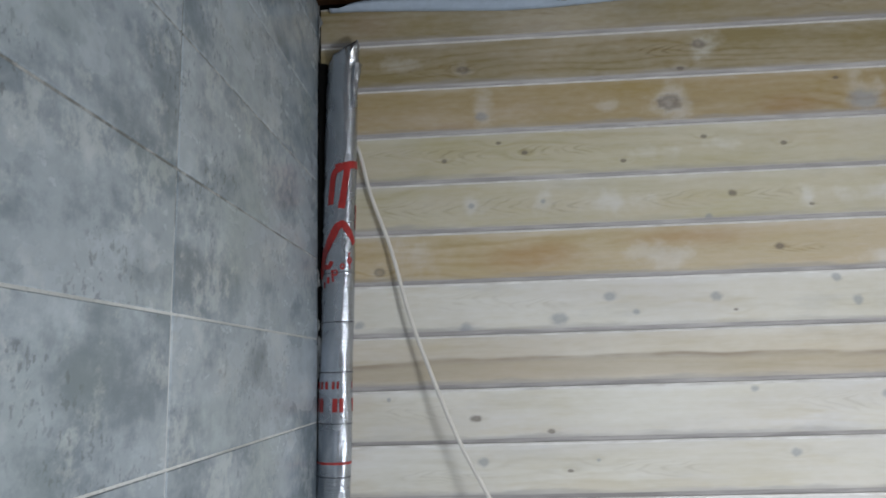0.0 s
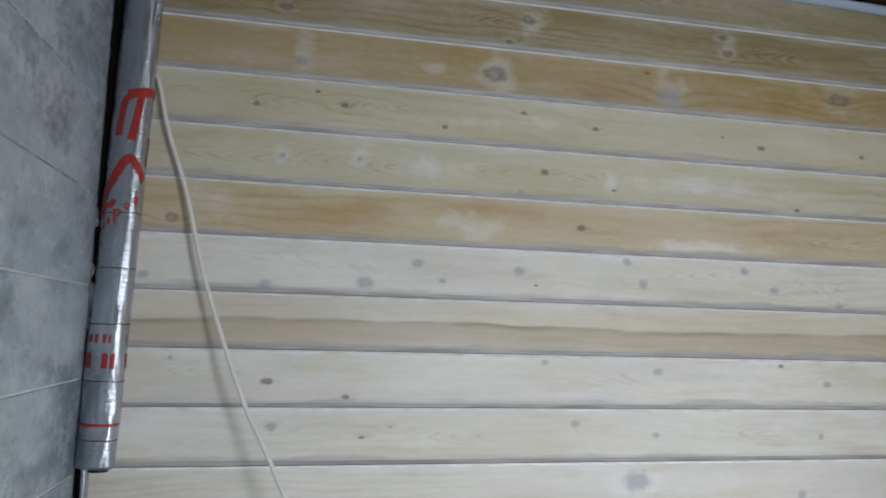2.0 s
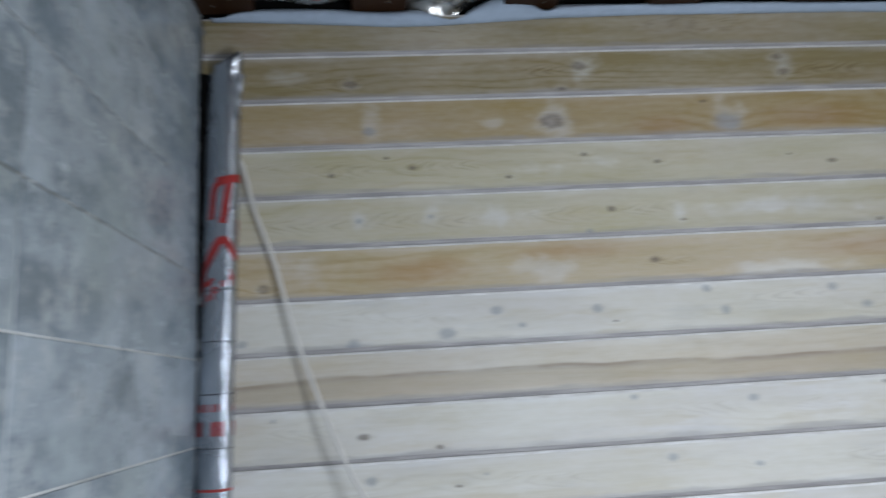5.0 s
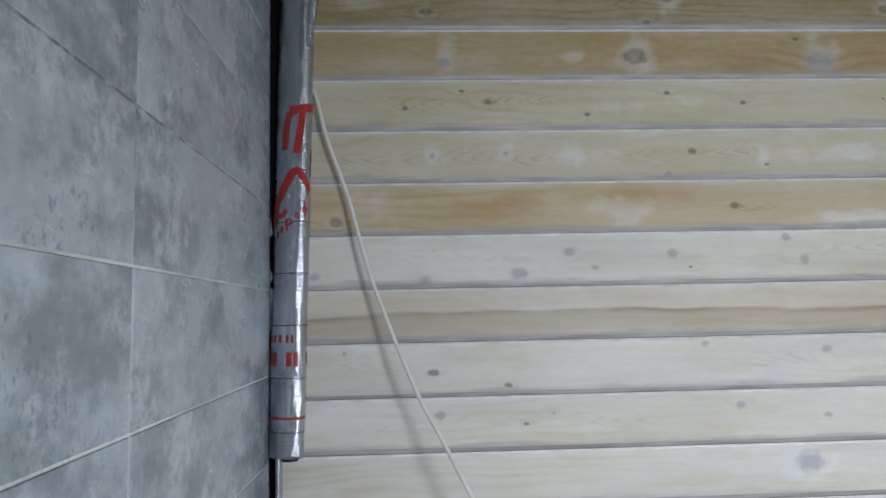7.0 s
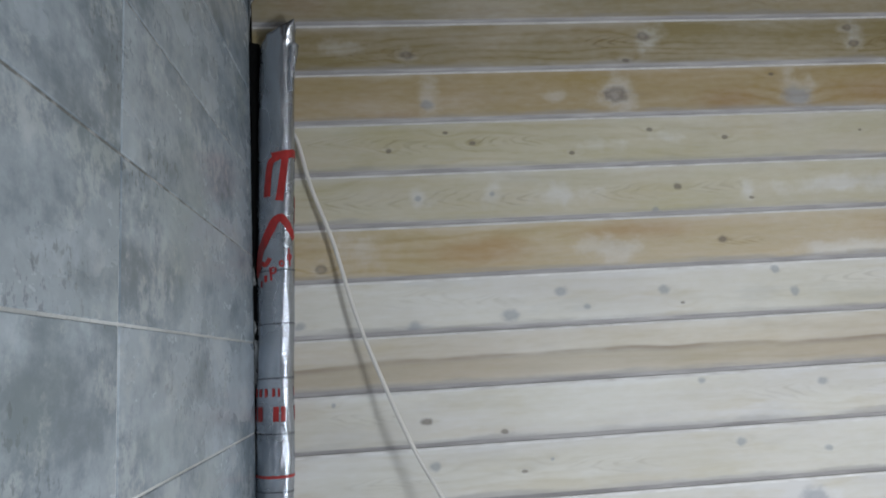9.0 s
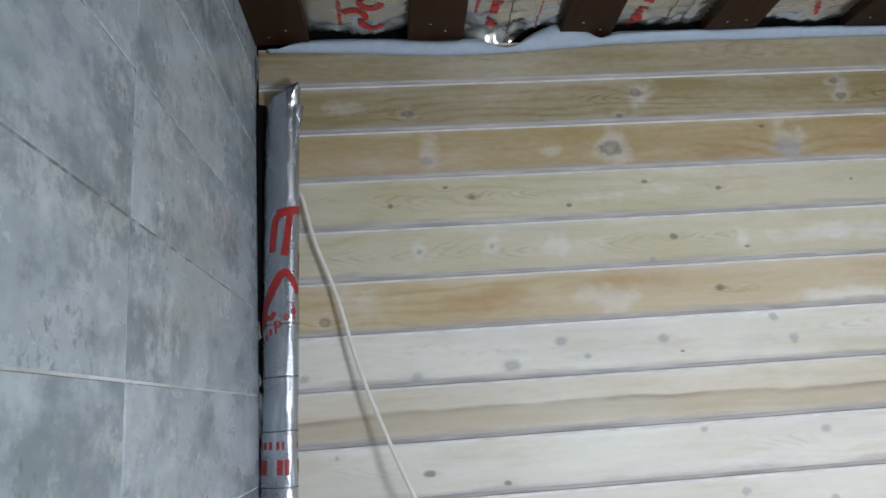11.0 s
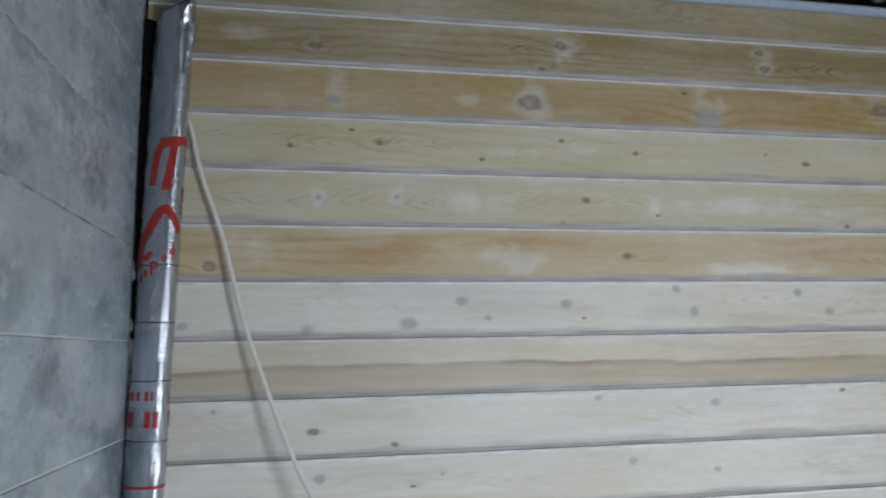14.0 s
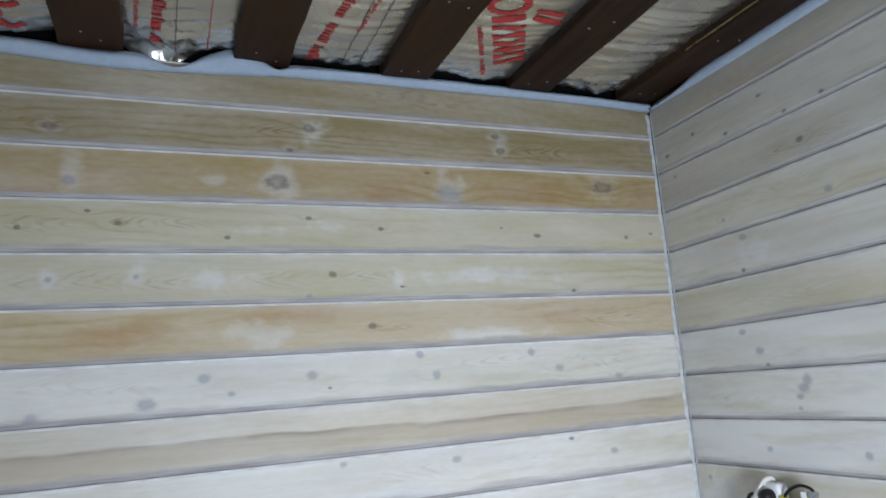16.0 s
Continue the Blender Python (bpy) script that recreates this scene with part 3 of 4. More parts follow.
rnd = random.Random(11)
rest_mat = pine("limewashed_pine", *REST[:2], seed=40.0)
for wall, table, grain, u0, u1, top, shift in ((wall_north, NORTH, FLAMES, 0.772, 2.994, 2.530, 0.0), (wall_east, EASTB, EAST_FLAMES, 0.004, 1.848, 2.530, 20.0)):
    for n in range(1, 20):
        z0 = max(joint(n), 0.0)
        z1 = top if n == 1 else joint(n - 1)
        if n in table:
            wash, tan, knots, patches, dark, band = table[n]
            mat = pine("limewashed_pine", wash, tan, [(u, z0 + z, r * (0.90 if wall is wall_north else 0.72), k) for u, z, r, k in knots], [(u, z0 + z, a, b) for u, z, a, b in patches],
                       [(u, z0 + z, a, b) for u, z, a, b in dark], shift + n * 1.37, None if band is None else z0 + band, (z0 + joint(n - 1)) / 2 if n > 1 else None,
                       z0 + 0.012, [(u, z0 + z, a, b) for u, z, a, b in grain.get(n, [])])
        else:
            mat = rest_mat
        board(wall, mat, u0, u1, z0, z1, rnd)

# white sealant bead down the corner of the plank walls, a little thicker at each joint
bead = bmesh.new()
rb = random.Random(5)
pts = [(2.9950 - (TOP - z) * 0.013, 0.0010, z) for z in [0.02 * k for k in range(0, 126)]]
tube(pts, lambda t: 0.0021 + 0.0005 * math.sin(t * 2.5 / PITCH * 6.283) + rb.uniform(-0.0003, 0.0003), 8, True, bead)
SEALANT = plain("white_sealant", (0.64, 0.650, 0.650), 0.6, 0.0, 0.28, 34)
corner_trim = tagged(link("corner_trim", bead, SEALANT, smooth=True), "uneven white sealant bead in the corner of plank walls", "trim", kind="structure")



def smear_north(s, t):
    z = 0.9 + 1.6 * t
    w = 0.006 + 0.011 * max(0.0, noise.noise((z * 17, 1.0, 0)) + 0.25) + 0.003 * noise.noise((z * 70, 2.0, 0))
    return (2.992 - (TOP - z) * 0.013 - w * s, -0.0018 + 0.0010 * s, z)


def smear_east(s, t):
    z = 0.9 + 1.6 * t
    w = 0.006 + 0.011 * max(0.0, noise.noise((z * 19, 6.0, 0)) + 0.2) + 0.003 * noise.noise((z * 64, 3.0, 0))
    return (2.9975 - (TOP - z) * 0.013 + 0.0008 * s, -0.003 - w * s, z)


part("smear", sheet(2, 240, smear_north), SEALANT, corner_trim)
part("smear", sheet(2, 240, smear_east), SEALANT, corner_trim)

# ---- tiles: long, stacked one over another ----
ROW, LOW, JOINT_Y = 0.209, 1.397, -0.855


def tile_mesh(y0, y1, z0, z1):
    bm = boxed((WEST - 0.008, y0, z0), (WEST, y1, z1))
    edges = [e for e in bm.edges if all(v.co.x > WEST - 0.001 for v in e.verts)]
    bmesh.ops.bevel(bm, geom=edges, offset=0.0012, segments=1, affect="EDGES")
    return bm


for r in range(-7, 6):
    z0, z1 = LOW + r * ROW + 0.0021, min(LOW + (r + 1) * ROW - 0.0021, 2.58)
    z0 = max(z0, 0.001)
    for c in range(4):
        y1 = -0.012 if c == 0 else JOINT_Y - (c - 1) * 0.903 - 0.0029
        y0 = max(JOINT_Y - c * 0.903 + 0.0029, SOUTH)
        part("tile", tile_mesh(y0, y1, z0, z1), TILE, wall_west)

# ---- ceiling: battens and the foil above them ----
foil_z = 2.572
CENTRES = [0.835 + 0.4205 * k for k in range(6)]


def bell(x, c, w):
    return math.exp(-((x - c) / w) ** 2)


def foil_height(x, y):
    """The foil sags between the battens, drapes to the wall and is creased across."""
    k = (x - CENTRES[0]) / 0.4205
    f = k - math.floor(k)
    mid = math.sin(math.pi * f) ** 2
    crease = noise.noise((x * 3.0, y * 62.0 + x * 9, 1.7)) * (0.5 + 0.5 * max(0, min(1, (x - 2.0) / 0.6)))
    lump = noise.noise((x * 7, y * 6, 4.0))
    z = foil_z + 0.004 - 0.016 * mid + 0.0105 * crease * mid + 0.008 * lump * mid
    near = max(0.0, 1 + (y + 0.004) / 0.032)
    close = max(0.0, 1 + (y + 0.004) / 0.16)
    z += (0.013 * noise.noise((x * 24, y * 32, 7.0)) + 0.007 * noise.noise((x * 60, y * 70, 2.0))) * close * mid * (1 + 1.2 * bell(x, 1.40, 0.12))
    drape = bell(x, 1.40, 0.09)
    return z + (0.016 - 0.041 * drape) * near ** 2 * (0.35 + 0.65 * mid)


ys = [0.016 - 0.0085 * k for k in range(135)]
ys += [ys[-1] - 0.1 * k for k in range(1, 25) if ys[-1] - 0.1 * k > SOUTH] + [SOUTH]
fb = bmesh.new()
nx = 330
cols = [[fb.verts.new((0.70 + 2.34 * i / nx, y, foil_height(0.70 + 2.34 * i / nx, y))) for y in ys] for i in range(nx + 1)]
for a, b in zip(cols, cols[1:]):
    for j in range(len(ys) - 1):
        fb.faces.new((a[j], a[j + 1], b[j + 1], b[j]))
foil_sheet = tagged(link("ceiling_foil", fb, FOIL_C, smooth=True), "creased reflective vapour barrier foil with red print", "insulation foil", kind="structure")

nail_mesh = None
for k, cx in enumerate(CENTRES):
    batten = tagged(new("ceiling_batten"), "dark-stained wooden ceiling batten nailed under foil", "batten", "ceiling battens", "structure")
    bm = bmesh.new()
    half = 0.0755
    rr = random.Random(k)
    ring = []
    for i in range(41):
        y = -0.006 + (SOUTH + 0.006) * i / 40
        w = rr.uniform(-0.002, 0.002)
        ring.append([bm.verts.new((cx + sx * (half - b) + w, y, CEIL + z)) for sx, b, z in ((-1, 0, 0.034), (-1, 0, 0.003), (-1, 0.003, 0), (1, 0.003, 0), (1, 0, 0.003), (1, 0, 0.034))])
    for a, b in zip(ring, ring[1:]):
        for j in range(6):
            bm.faces.new((a[j], a[(j + 1) % 6], b[(j + 1) % 6], b[j]))
    bm.faces.new(ring[0])
    bm.faces.new(ring[-1])
    part("plank", bm, STAIN, batten)
    for row in range(5):
        for dx in (-0.025, 0.028):
            m = pose(cx + dx + rr.uniform(-0.01, 0.01), -0.07 - 0.36 * row + rr.uniform(-0.03, 0.03), CEIL - 0.0012)
            if nail_mesh is None:
                nail = part("nail", lathe([(0.0036, 0.003), (0.0036, 0.0), (0.002, -0.001)], Matrix(), 8), CHROME, batten)
                nail_mesh = nail.data
            else:
                nail = new("nail", nail_mesh)
                nail.parent = batten
            nail.matrix_world = m

# bare edge of the last batten
part("bare_edge", boxed((CENTRES[5] - 0.0772, -0.70, 2.547), (CENTRES[5] - 0.0752, -0.36, 2.5505), 0.0005), BAREEDGE, batten, "strip of bare yellow wood")


def foil_print(shape, material, name="print_mark", label="", parent=None):
    """A flat shape on the ceiling foil: strokes of (x0, y0, x1, y1, width)."""
    bm = bmesh.new()
    for x0, y0, x1, y1, w in shape:
        a, b = Vector((x0, y0, 0)), Vector((x1, y1, 0))
        d = b - a
        side = Vector((-d.y, d.x, 0)).normalized() * w / 2
        steps = max(2, int(d.length / 0.006))

        def place(s, t, a=a, d=d, side=side):
            p = a + d * s + side * (2 * t - 1)
            return (p.x, p.y, foil_height(p.x, p.y) - 0.0022)

        sheet(steps, 3, place, bm)
    return part(name, bm, material, parent or foil_sheet, label)


def ring_strokes(cx, cy, rx, ry, w, n=12, a0=0.0, a1=6.283):
    p = [(cx + rx * math.cos(a0 + (a1 - a0) * i / n), cy + ry * math.sin(a0 + (a1 - a0) * i / n)) for i in range(n + 1)]
    return [(*p[i], *p[i + 1], w) for i in range(n)]


def small_row(a, b, h, seed):
    """A row of plain upright bars of the size of lettering, from a to b."""
    r = random.Random(seed)
    a, b = Vector(a), Vector(b)
    d = (b - a).normalized()
    e = Vector((d.y, -d.x))
    if e.x < 0:
        e = -e
    out, run, full = [], 0.0, (b - a).length
    while run < full:
        wide = h * r.uniform(0.22, 0.46)
        tall = h * r.choice((0.32, 0.32, 0.32, 0.5))
        if r.random() < 0.9:
            p, q = a + d * (run + wide / 2) - e * h * 0.30, a + d * (run + wide / 2) + e * tall
            out.append((p.x, p.y, q.x, q.y, wide))
        run += wide + h * 0.20
    return out


# big emblem, printed askew: plain ring and arches, chevrons and a small line beside it
ORIGIN, ALONG, ACROSS = Vector((2.232, -0.450)), Vector((0.447, 0.894)), Vector((0.894, -0.447))


def askew(a, b):
    p = ORIGIN + ALONG * a + ACROSS * b
    return p.x, p.y


def joined(points, w):
    return [(*p, *q, w) for p, q in zip(points, points[1:])]


BOLD = 0.020
foil_print(joined([askew(0.030 + 0.040 * math.cos(t * 0.393), 0.050 * math.sin(t * 0.393)) for t in range(17)], BOLD), RED, "red_ring", "red ring of a printed emblem")
for a in (0.095, 0.135, 0.175, 0.215, 0.255, 0.295, 0.335):
    foil_print(joined([askew(a, -0.048), askew(a, 0.044)], 0.021), RED, "red_bar")
foil_print(joined([askew(0.070, 0.074), askew(0.122, 0.146)], BOLD), RED, "red_chevron")
foil_print(joined([askew(0.104, 0.066), askew(0.156, 0.138)], BOLD), RED, "red_chevron")
foil_print(small_row(askew(0.13, -0.082), askew(0.40, -0.082), 0.018, 3), RED, "red_small_print")
foil_print(small_row((1.862, -0.52), (1.806, 0.0), 0.036, 5), RED, "red_line_print")
foil_print(small_row((1.915, -0.40), (1.90, -0.22), 0.016, 6), RED, "red_small_print")
foil_print(small_row((1.425, -0.50), (1.404, -0.055), 0.038, 7), RED, "red_line_print")
foil_print(small_row((1.368, -0.32), (1.36, -0.10), 0.015, 9), RED, "red_small_print")
sweep = []
for cy in (-0.075, -0.165):
    sweep += ring_strokes(1.085, cy, 0.030, 0.026, 0.018, 10, 0.4, 3.6) + ring_strokes(1.038, cy - 0.03, 0.030, 0.026, 0.018, 10, 3.5, 6.8)
foil_print(sweep, RED, "red_emblem", "red curved emblem strokes")
foil_print(small_row((1.000, -0.30), (1.000, -0.06), 0.015, 13), RED, "red_small_print")
for x in (1.455, 1.535, 1.900, 1.950):
    foil_print([(x, -0.02, x, -0.9, 0.0022)], RED if x == 1.535 else INK, "guide_line")

foil_print(small_row((2.668, -0.088), (2.732, -0.078), 0.016, 21), INK, "dark_small_print", "small dark printed mark")

# ---- pale blue membrane that peeps out over the top boards ----


def membrane_low(x):
    return 2.494 + 0.022 * (1 - bell(x, 1.35, 0.32)) - 0.008 * bell(x, 3.0, 0.2)


def membrane_high(x):
    h = 2.554 - 0.012 * bell(x, 1.28, 0.12) - 0.046 * bell(x, 1.455, 0.055) + 0.022 * bell(x, 1.62, 0.07) - 0.022 * bell(x, 1.72, 0.03) - 0.010 * bell(x, 3.0, 0.4)
    return max(membrane_low(x) + 0.006, h - 0.05 * bell(x, 0.80, 0.05))


def membrane_at(s, t):
    x = 0.80 + (2.995 - 0.80) * s
    lo, hi = membrane_low(x), membrane_high(x)
    puff = 0.020 * math.sin(math.pi * min(1, t * 1.05)) + 0.018 * bell(x, 1.62, 0.06) * t
    return (x, -0.004 - puff + 0.004 * noise.noise((x * 9, t * 2, 0.3)), lo + (hi - lo) * t)


mb = sheet(220, 8, membrane_at)
mem = tagged(link("membrane_strip", mb, MEMBRANE, smooth=True), "pale blue membrane edge folded out above the top board", "membrane")
sol = mem.modifiers.new("thickness", "SOLIDIFY")
sol.thickness = 0.0015


def membrane_east(s, t):
    u = 0.02 + 1.6 * s
    lo = 2.512 - 0.002 * math.sin(u * 5)
    ramp = max(0.0, min(1.0, (u - 0.06) / 0.26))
    hi = lo + 0.003 + 0.040 * ramp * ramp * (3 - 2 * ramp) + 0.006 * ramp * noise.noise((u * 6, 2, 0))
    x = EAST + 0.001 - 0.012 * math.sin(math.pi * t)
    return (x - 0.004, -u, lo + (hi - lo) * t)


mem2 = tagged(link("membrane_strip", sheet(120, 6, membrane_east), MEMBRANE, smooth=True), "pale blue membrane edge above the plank wall", "membrane")
sol = mem2.modifiers.new("thickness", "SOLIDIFY")
sol.thickness = 0.0015

# ---- foil flap in the corner between the tiles and the planks ----
PROFILE = curve_points([(0.793, 0.006, 0), (0.793, -0.012, 0), (0.804, -0.033, 0), (0.818, -0.050, 0), (0.834, -0.0590, 0), (0.850, -0.0640, 0), (0.862, -0.0650, 0), (0.8725, -0.0628, 0), (0.8805, -0.0565, 0), (0.8845, -0.046, 0), (0.884, -0.028, 0), (0.878, -0.004, 0)], 6)
BOTTOM, HIGH = 1.207, 2.385


def flap(s, z, out=0.0):
    """The point s (0 to 1 round the fold) at height z, pushed out by a little."""
    k = s * (len(PROFILE) - 1)
    i = min(int(k), len(PROFILE) - 2)
    p = PROFILE[i].lerp(PROFILE[i + 1], k - i)
    d = (PROFILE[i + 1] - PROFILE[i]).normalized()
    nrm = Vector((d.y, -d.x, 0))
    wr = 0.0022 * noise.noise((s * 5, z * 7, 1.0)) + 0.0012 * noise.noise((s * 14, z * 22, 5.0))
    top = max(0.0, (z - 2.27) / 0.115)
    wr += 0.006 * top * noise.noise((s * 9, z * 30, 2.0))
    p = p + nrm * (out + wr)
    return Vector((p.x - (HIGH - z) * 0.026 + 0.002 * top, p.y, z))


def flap_top(s):
    return 2.346 + 0.058 * min(1.0, s / 0.74) - 0.05 * max(0, s - 0.8)


def flap_at(s, t):
    z = BOTTOM + (flap_top(s) - BOTTOM) * t
    return flap(s, z)


foil_flap = tagged(new("foil_flap"), "silver foil flap with red print folded up in the corner", "foil")
fs = part("foil_sheet", sheet(48, 150, flap_at), FOIL, foil_flap, smooth=True)
sol = fs.modifiers.new("thickness", "SOLIDIFY")
sol.thickness = 0.0012
# crumpled tuck near the top
tuck = sheet(10, 16, lambda s, t: flap(0.62 + 0.26 * s * (1 - 0.7 * t), 2.335 - 0.125 * t, 0.004 + 0.010 * math.sin(math.pi * s) * (1 - t) + 0.004 * noise.noise((s * 6, t * 9, 8))))
part("crumpled_tuck", tuck, FOIL, foil_flap, "crumpled fold of shiny foil")
part("folded_tip", sheet(6, 14, lambda s, t: (0.8815 - 0.016 * (1 - s) * math.sin(math.pi * (0.08 + 0.84 * t)), -0.056 - 0.028 * t + 0.006 * s * s + 0.0015 * noise.noise((s * 5, t * 6, 3)), 2.300 + 0.070 * t)), FOIL_S, foil_flap, "bright folded tip of foil", smooth=True)
core = curve_points([(0.818, -0.024, BOTTOM - 0.010), (0.822, -0.024, 1.6), (0.840, -0.024, 2.2)], 6)
part("core_tube", tube(core, 0.021, 12), BLACK, foil_flap, "black foam core")
part("lower_tail", sheet(8, 30, lambda s, t: (0.785 + 0.017 * s + 0.002 * noise.noise((s * 3, t * 9, 0)), -0.030 - 0.014 * math.sin(math.pi * s), 0.75 + (BOTTOM + 0.02 - 0.75) * t)), FOIL, foil_flap, smooth=True)


def flap_strokes(strokes, material, name, label=""):
    """Print on the flap: strokes of (s0, z0, s1, z1, width in metres)."""
    bm = bmesh.new()
    metre = 0.155
    for s0, z0, s1, z1, w in strokes:
        a, b = Vector((s0 * metre, z0)), Vector((s1 * metre, z1))
        d = b - a
        side = Vector((-d.y, d.x)).normalized() * w / 2
        steps = max(2, int(d.length / 0.004))

        def place(s, t, a=a, d=d, side=side):
            p = a + d * s + side * (2 * t - 1)
            return flap(min(1, max(0, p.x / metre)), p.y, 0.0009)

        sheet(steps, 4, place, bm)
    return part(name, bm, material, foil_flap, label, smooth=True)


def flap_ribbon(ctrl, w, material=None, name="red_emblem", label="", steps=8):
    """An even band on the flap along a smooth line through (s, z) points."""
    p = [Vector((v.x, v.y)) for v in curve_points([(q * 0.155, z, 0) for q, z in ctrl], steps)]
    bm = bmesh.new()
    rows = []
    for i, v in enumerate(p):
        d = (p[min(i + 1, len(p) - 1)] - p[max(i - 1, 0)]).normalized()
        rows.append([bm.verts.new(flap(min(1, max(0, (v.x - d.y * w * k / 6) / 0.155)), v.y + d.x * w * k / 6, 0.0009)) for k in (-3, -2, -1, 0, 1, 2, 3)])
    for m, n in zip(rows, rows[1:]):
        for k in range(6):
            bm.faces.new((m[k], n[k], n[k + 1], m[k + 1]))
    return part(name, bm, material or RED, foil_flap, label, smooth=True)


# large red arch, bend and small marks
flap_strokes([(0.36, 2.047, 0.92, 2.058, 0.020), (0.585, 2.050, 0.48, 1.937, 0.021)], RED, "red_emblem", "large red arch-shaped emblem")
flap_ribbon([(0.44, 2.044), (0.35, 2.034), (0.31, 2.000), (0.29, 1.950)], 0.015)
flap_ribbon([(0.80, 1.846), (0.70, 1.864), (0.58, 1.886), (0.50, 1.895), (0.41, 1.888), (0.34, 1.866), (0.26, 1.842), (0.18, 1.815), (0.12, 1.770)], 0.020, label="large red curved emblem stroke")
flap_strokes([(0.885, 1.950, 0.875, 1.885, 0.017)], RED, "red_emblem")
flap_ribbon([(0.12, 1.760), (0.20, 1.790), (0.28, 1.785), (0.34, 1.800)], 0.010)


def letter(c, z, rs, rz, stem):
    """A round bowl with a straight stem through or beside it, or none."""
    flap_ribbon([(c + rs * math.cos(k * 0.7854), z + rz * math.sin(k * 0.7854)) for k in range(9)], 0.0040, name="red_letter", label="small red printed letter", steps=3)
    if stem:
        flap_strokes([(*stem, 0.0042)], RED, "red_letter")


# the small letters that climb round the fold
letter(0.39, 1.770, 0.036, 0.0062, (0.345, 1.778, 0.365, 1.746))
letter(0.52, 1.785, 0.036, 0.0062, None)
letter(0.67, 1.800, 0.046, 0.0066, (0.655, 1.821, 0.685, 1.779))
for q, z in ((0.29, 1.752), (0.22, 1.741)):
    flap_strokes([(q, z - 0.008, q, z + 0.008, 0.0060)], RED, "red_small_print")
for s in (0.10, 0.21, 0.44, 0.56, 0.88):
    flap_strokes([(s, 1.423, s, 1.456, 0.013)], RED, "red_line_print")
for s in (0.14, 0.22, 0.30, 0.40, 0.48, 0.84):
    flap_strokes([(s, 1.479, s, 1.497, 0.006)], RED, "red_small_print")
flap_strokes([(0.08, 1.300, 0.95, 1.302, 0.006)], RED, "red_guide_line")
for z in (1.268, 1.395, 1.520, 1.645, 1.770):
    flap_strokes([(0.06, z, 0.95, z, 0.0022)], INK, "guide_line")

# mortar crumbs, and a black sheet standing in for the shade beside the flap
gap = bmesh.new()


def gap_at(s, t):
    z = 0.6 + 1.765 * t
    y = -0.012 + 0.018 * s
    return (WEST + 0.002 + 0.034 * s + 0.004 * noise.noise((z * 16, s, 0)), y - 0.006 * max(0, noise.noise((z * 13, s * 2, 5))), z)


part("gap_filling", sheet(6, 260, gap_at, gap), BACKING_SHADE, wall_west)
for z0, z1, amt in ((1.50, 1.66, 0.026), (2.41, 2.53, 0.020), (1.74, 1.79, 0.012)):

    def lump(s, t, z0=z0, z1=z1, amt=amt):
        z = z0 + (z1 - z0) * t
        fade = math.sin(math.pi * t) ** 0.5
        w = amt * fade * (0.55 + 0.9 * noise.noise((z * 30, 3.0, s * 1.5))) + 0.003 * noise.noise((z * 120, s * 5, 0))
        return (WEST - 0.001 + max(0.0, w) * s * 1.1, -0.011 - max(0, w) * 0.6 * math.sin(math.pi * s) - 0.003 * noise.noise((z * 90, s * 9, 2)), z)

    part("mortar_crumbs", sheet(10, 60, lump), MORTAR, wall_west, "rough grey mortar squeezed out")

# ---- white cable from behind the flap down the wall ----
run = curve_points([(0.862, 0.000, 2.135), (0.884, -0.024, 2.092), (0.913, -0.03, 1.977), (0.963, -0.036, 1.834), (1.012, -0.052, 1.653), (1.07, -0.082, 1.493), (1.127, -0.118, 1.356), (1.184, -0.148, 1.249), (1.242, -0.185, 1.137),
                    (1.42, -0.24, 0.80), (1.55, -0.28, 0.40), (1.70, -0.35, 0.012), (2.2, -0.5, 0.008)], 10)
tagged(link("cable", tube(run, 0.0050, 10), CABLE, smooth=True), "off-white round cable hanging loose across the plank wall", "cable")


# ---- power strip, plugs and cords on the plank wall ----
strip = tagged(new("power_strip"), "white power strip with black plugs on the plank wall", "power strip")
YC = -0.325
part("body", boxed((2.944, YC - 0.027, 1.02), (2.984, YC + 0.027, 1.307), 0.010, 4), WHITE, strip, smooth=True)
SOCKETS = [1.274, 1.230, 1.186, 1.142, 1.098, 1.054]
for z in SOCKETS:
    axis = pose(2.945, YC, z, 0, -90, 0)
    part("socket", lathe([(0.0205, -0.002), (0.0205, 0.0015), (0.0185, 0.0025), (0.0175, 0.0012), (0.001, 0.0008)], axis, 20), WHITE, strip, "white round socket", smooth=False)


def cord(name, ctrl, radius, mat, label, plug_z=None):
    thing = tagged(new(name), label, "power cord")
    part("cord", tube(curve_points(ctrl, 8), radius, 8), mat, thing, smooth=True)
    if plug_z is not None:
        axis = pose(2.942, YC, plug_z, 0, -90, 0)
        body = part("plug", lathe([(0.0178, 0.0), (0.0195, 0.004), (0.0195, 0.016), (0.0165, 0.026), (0.0120, 0.031), (0.004, 0.033)], axis, 18), BLACK, thing, "black round plug", smooth=True)
        part("grip", boxed((2.918, YC + 0.008, plug_z - 0.006), (2.934, YC + 0.036, plug_z + 0.006), 0.004, 2), BLACK, body)
    return thing


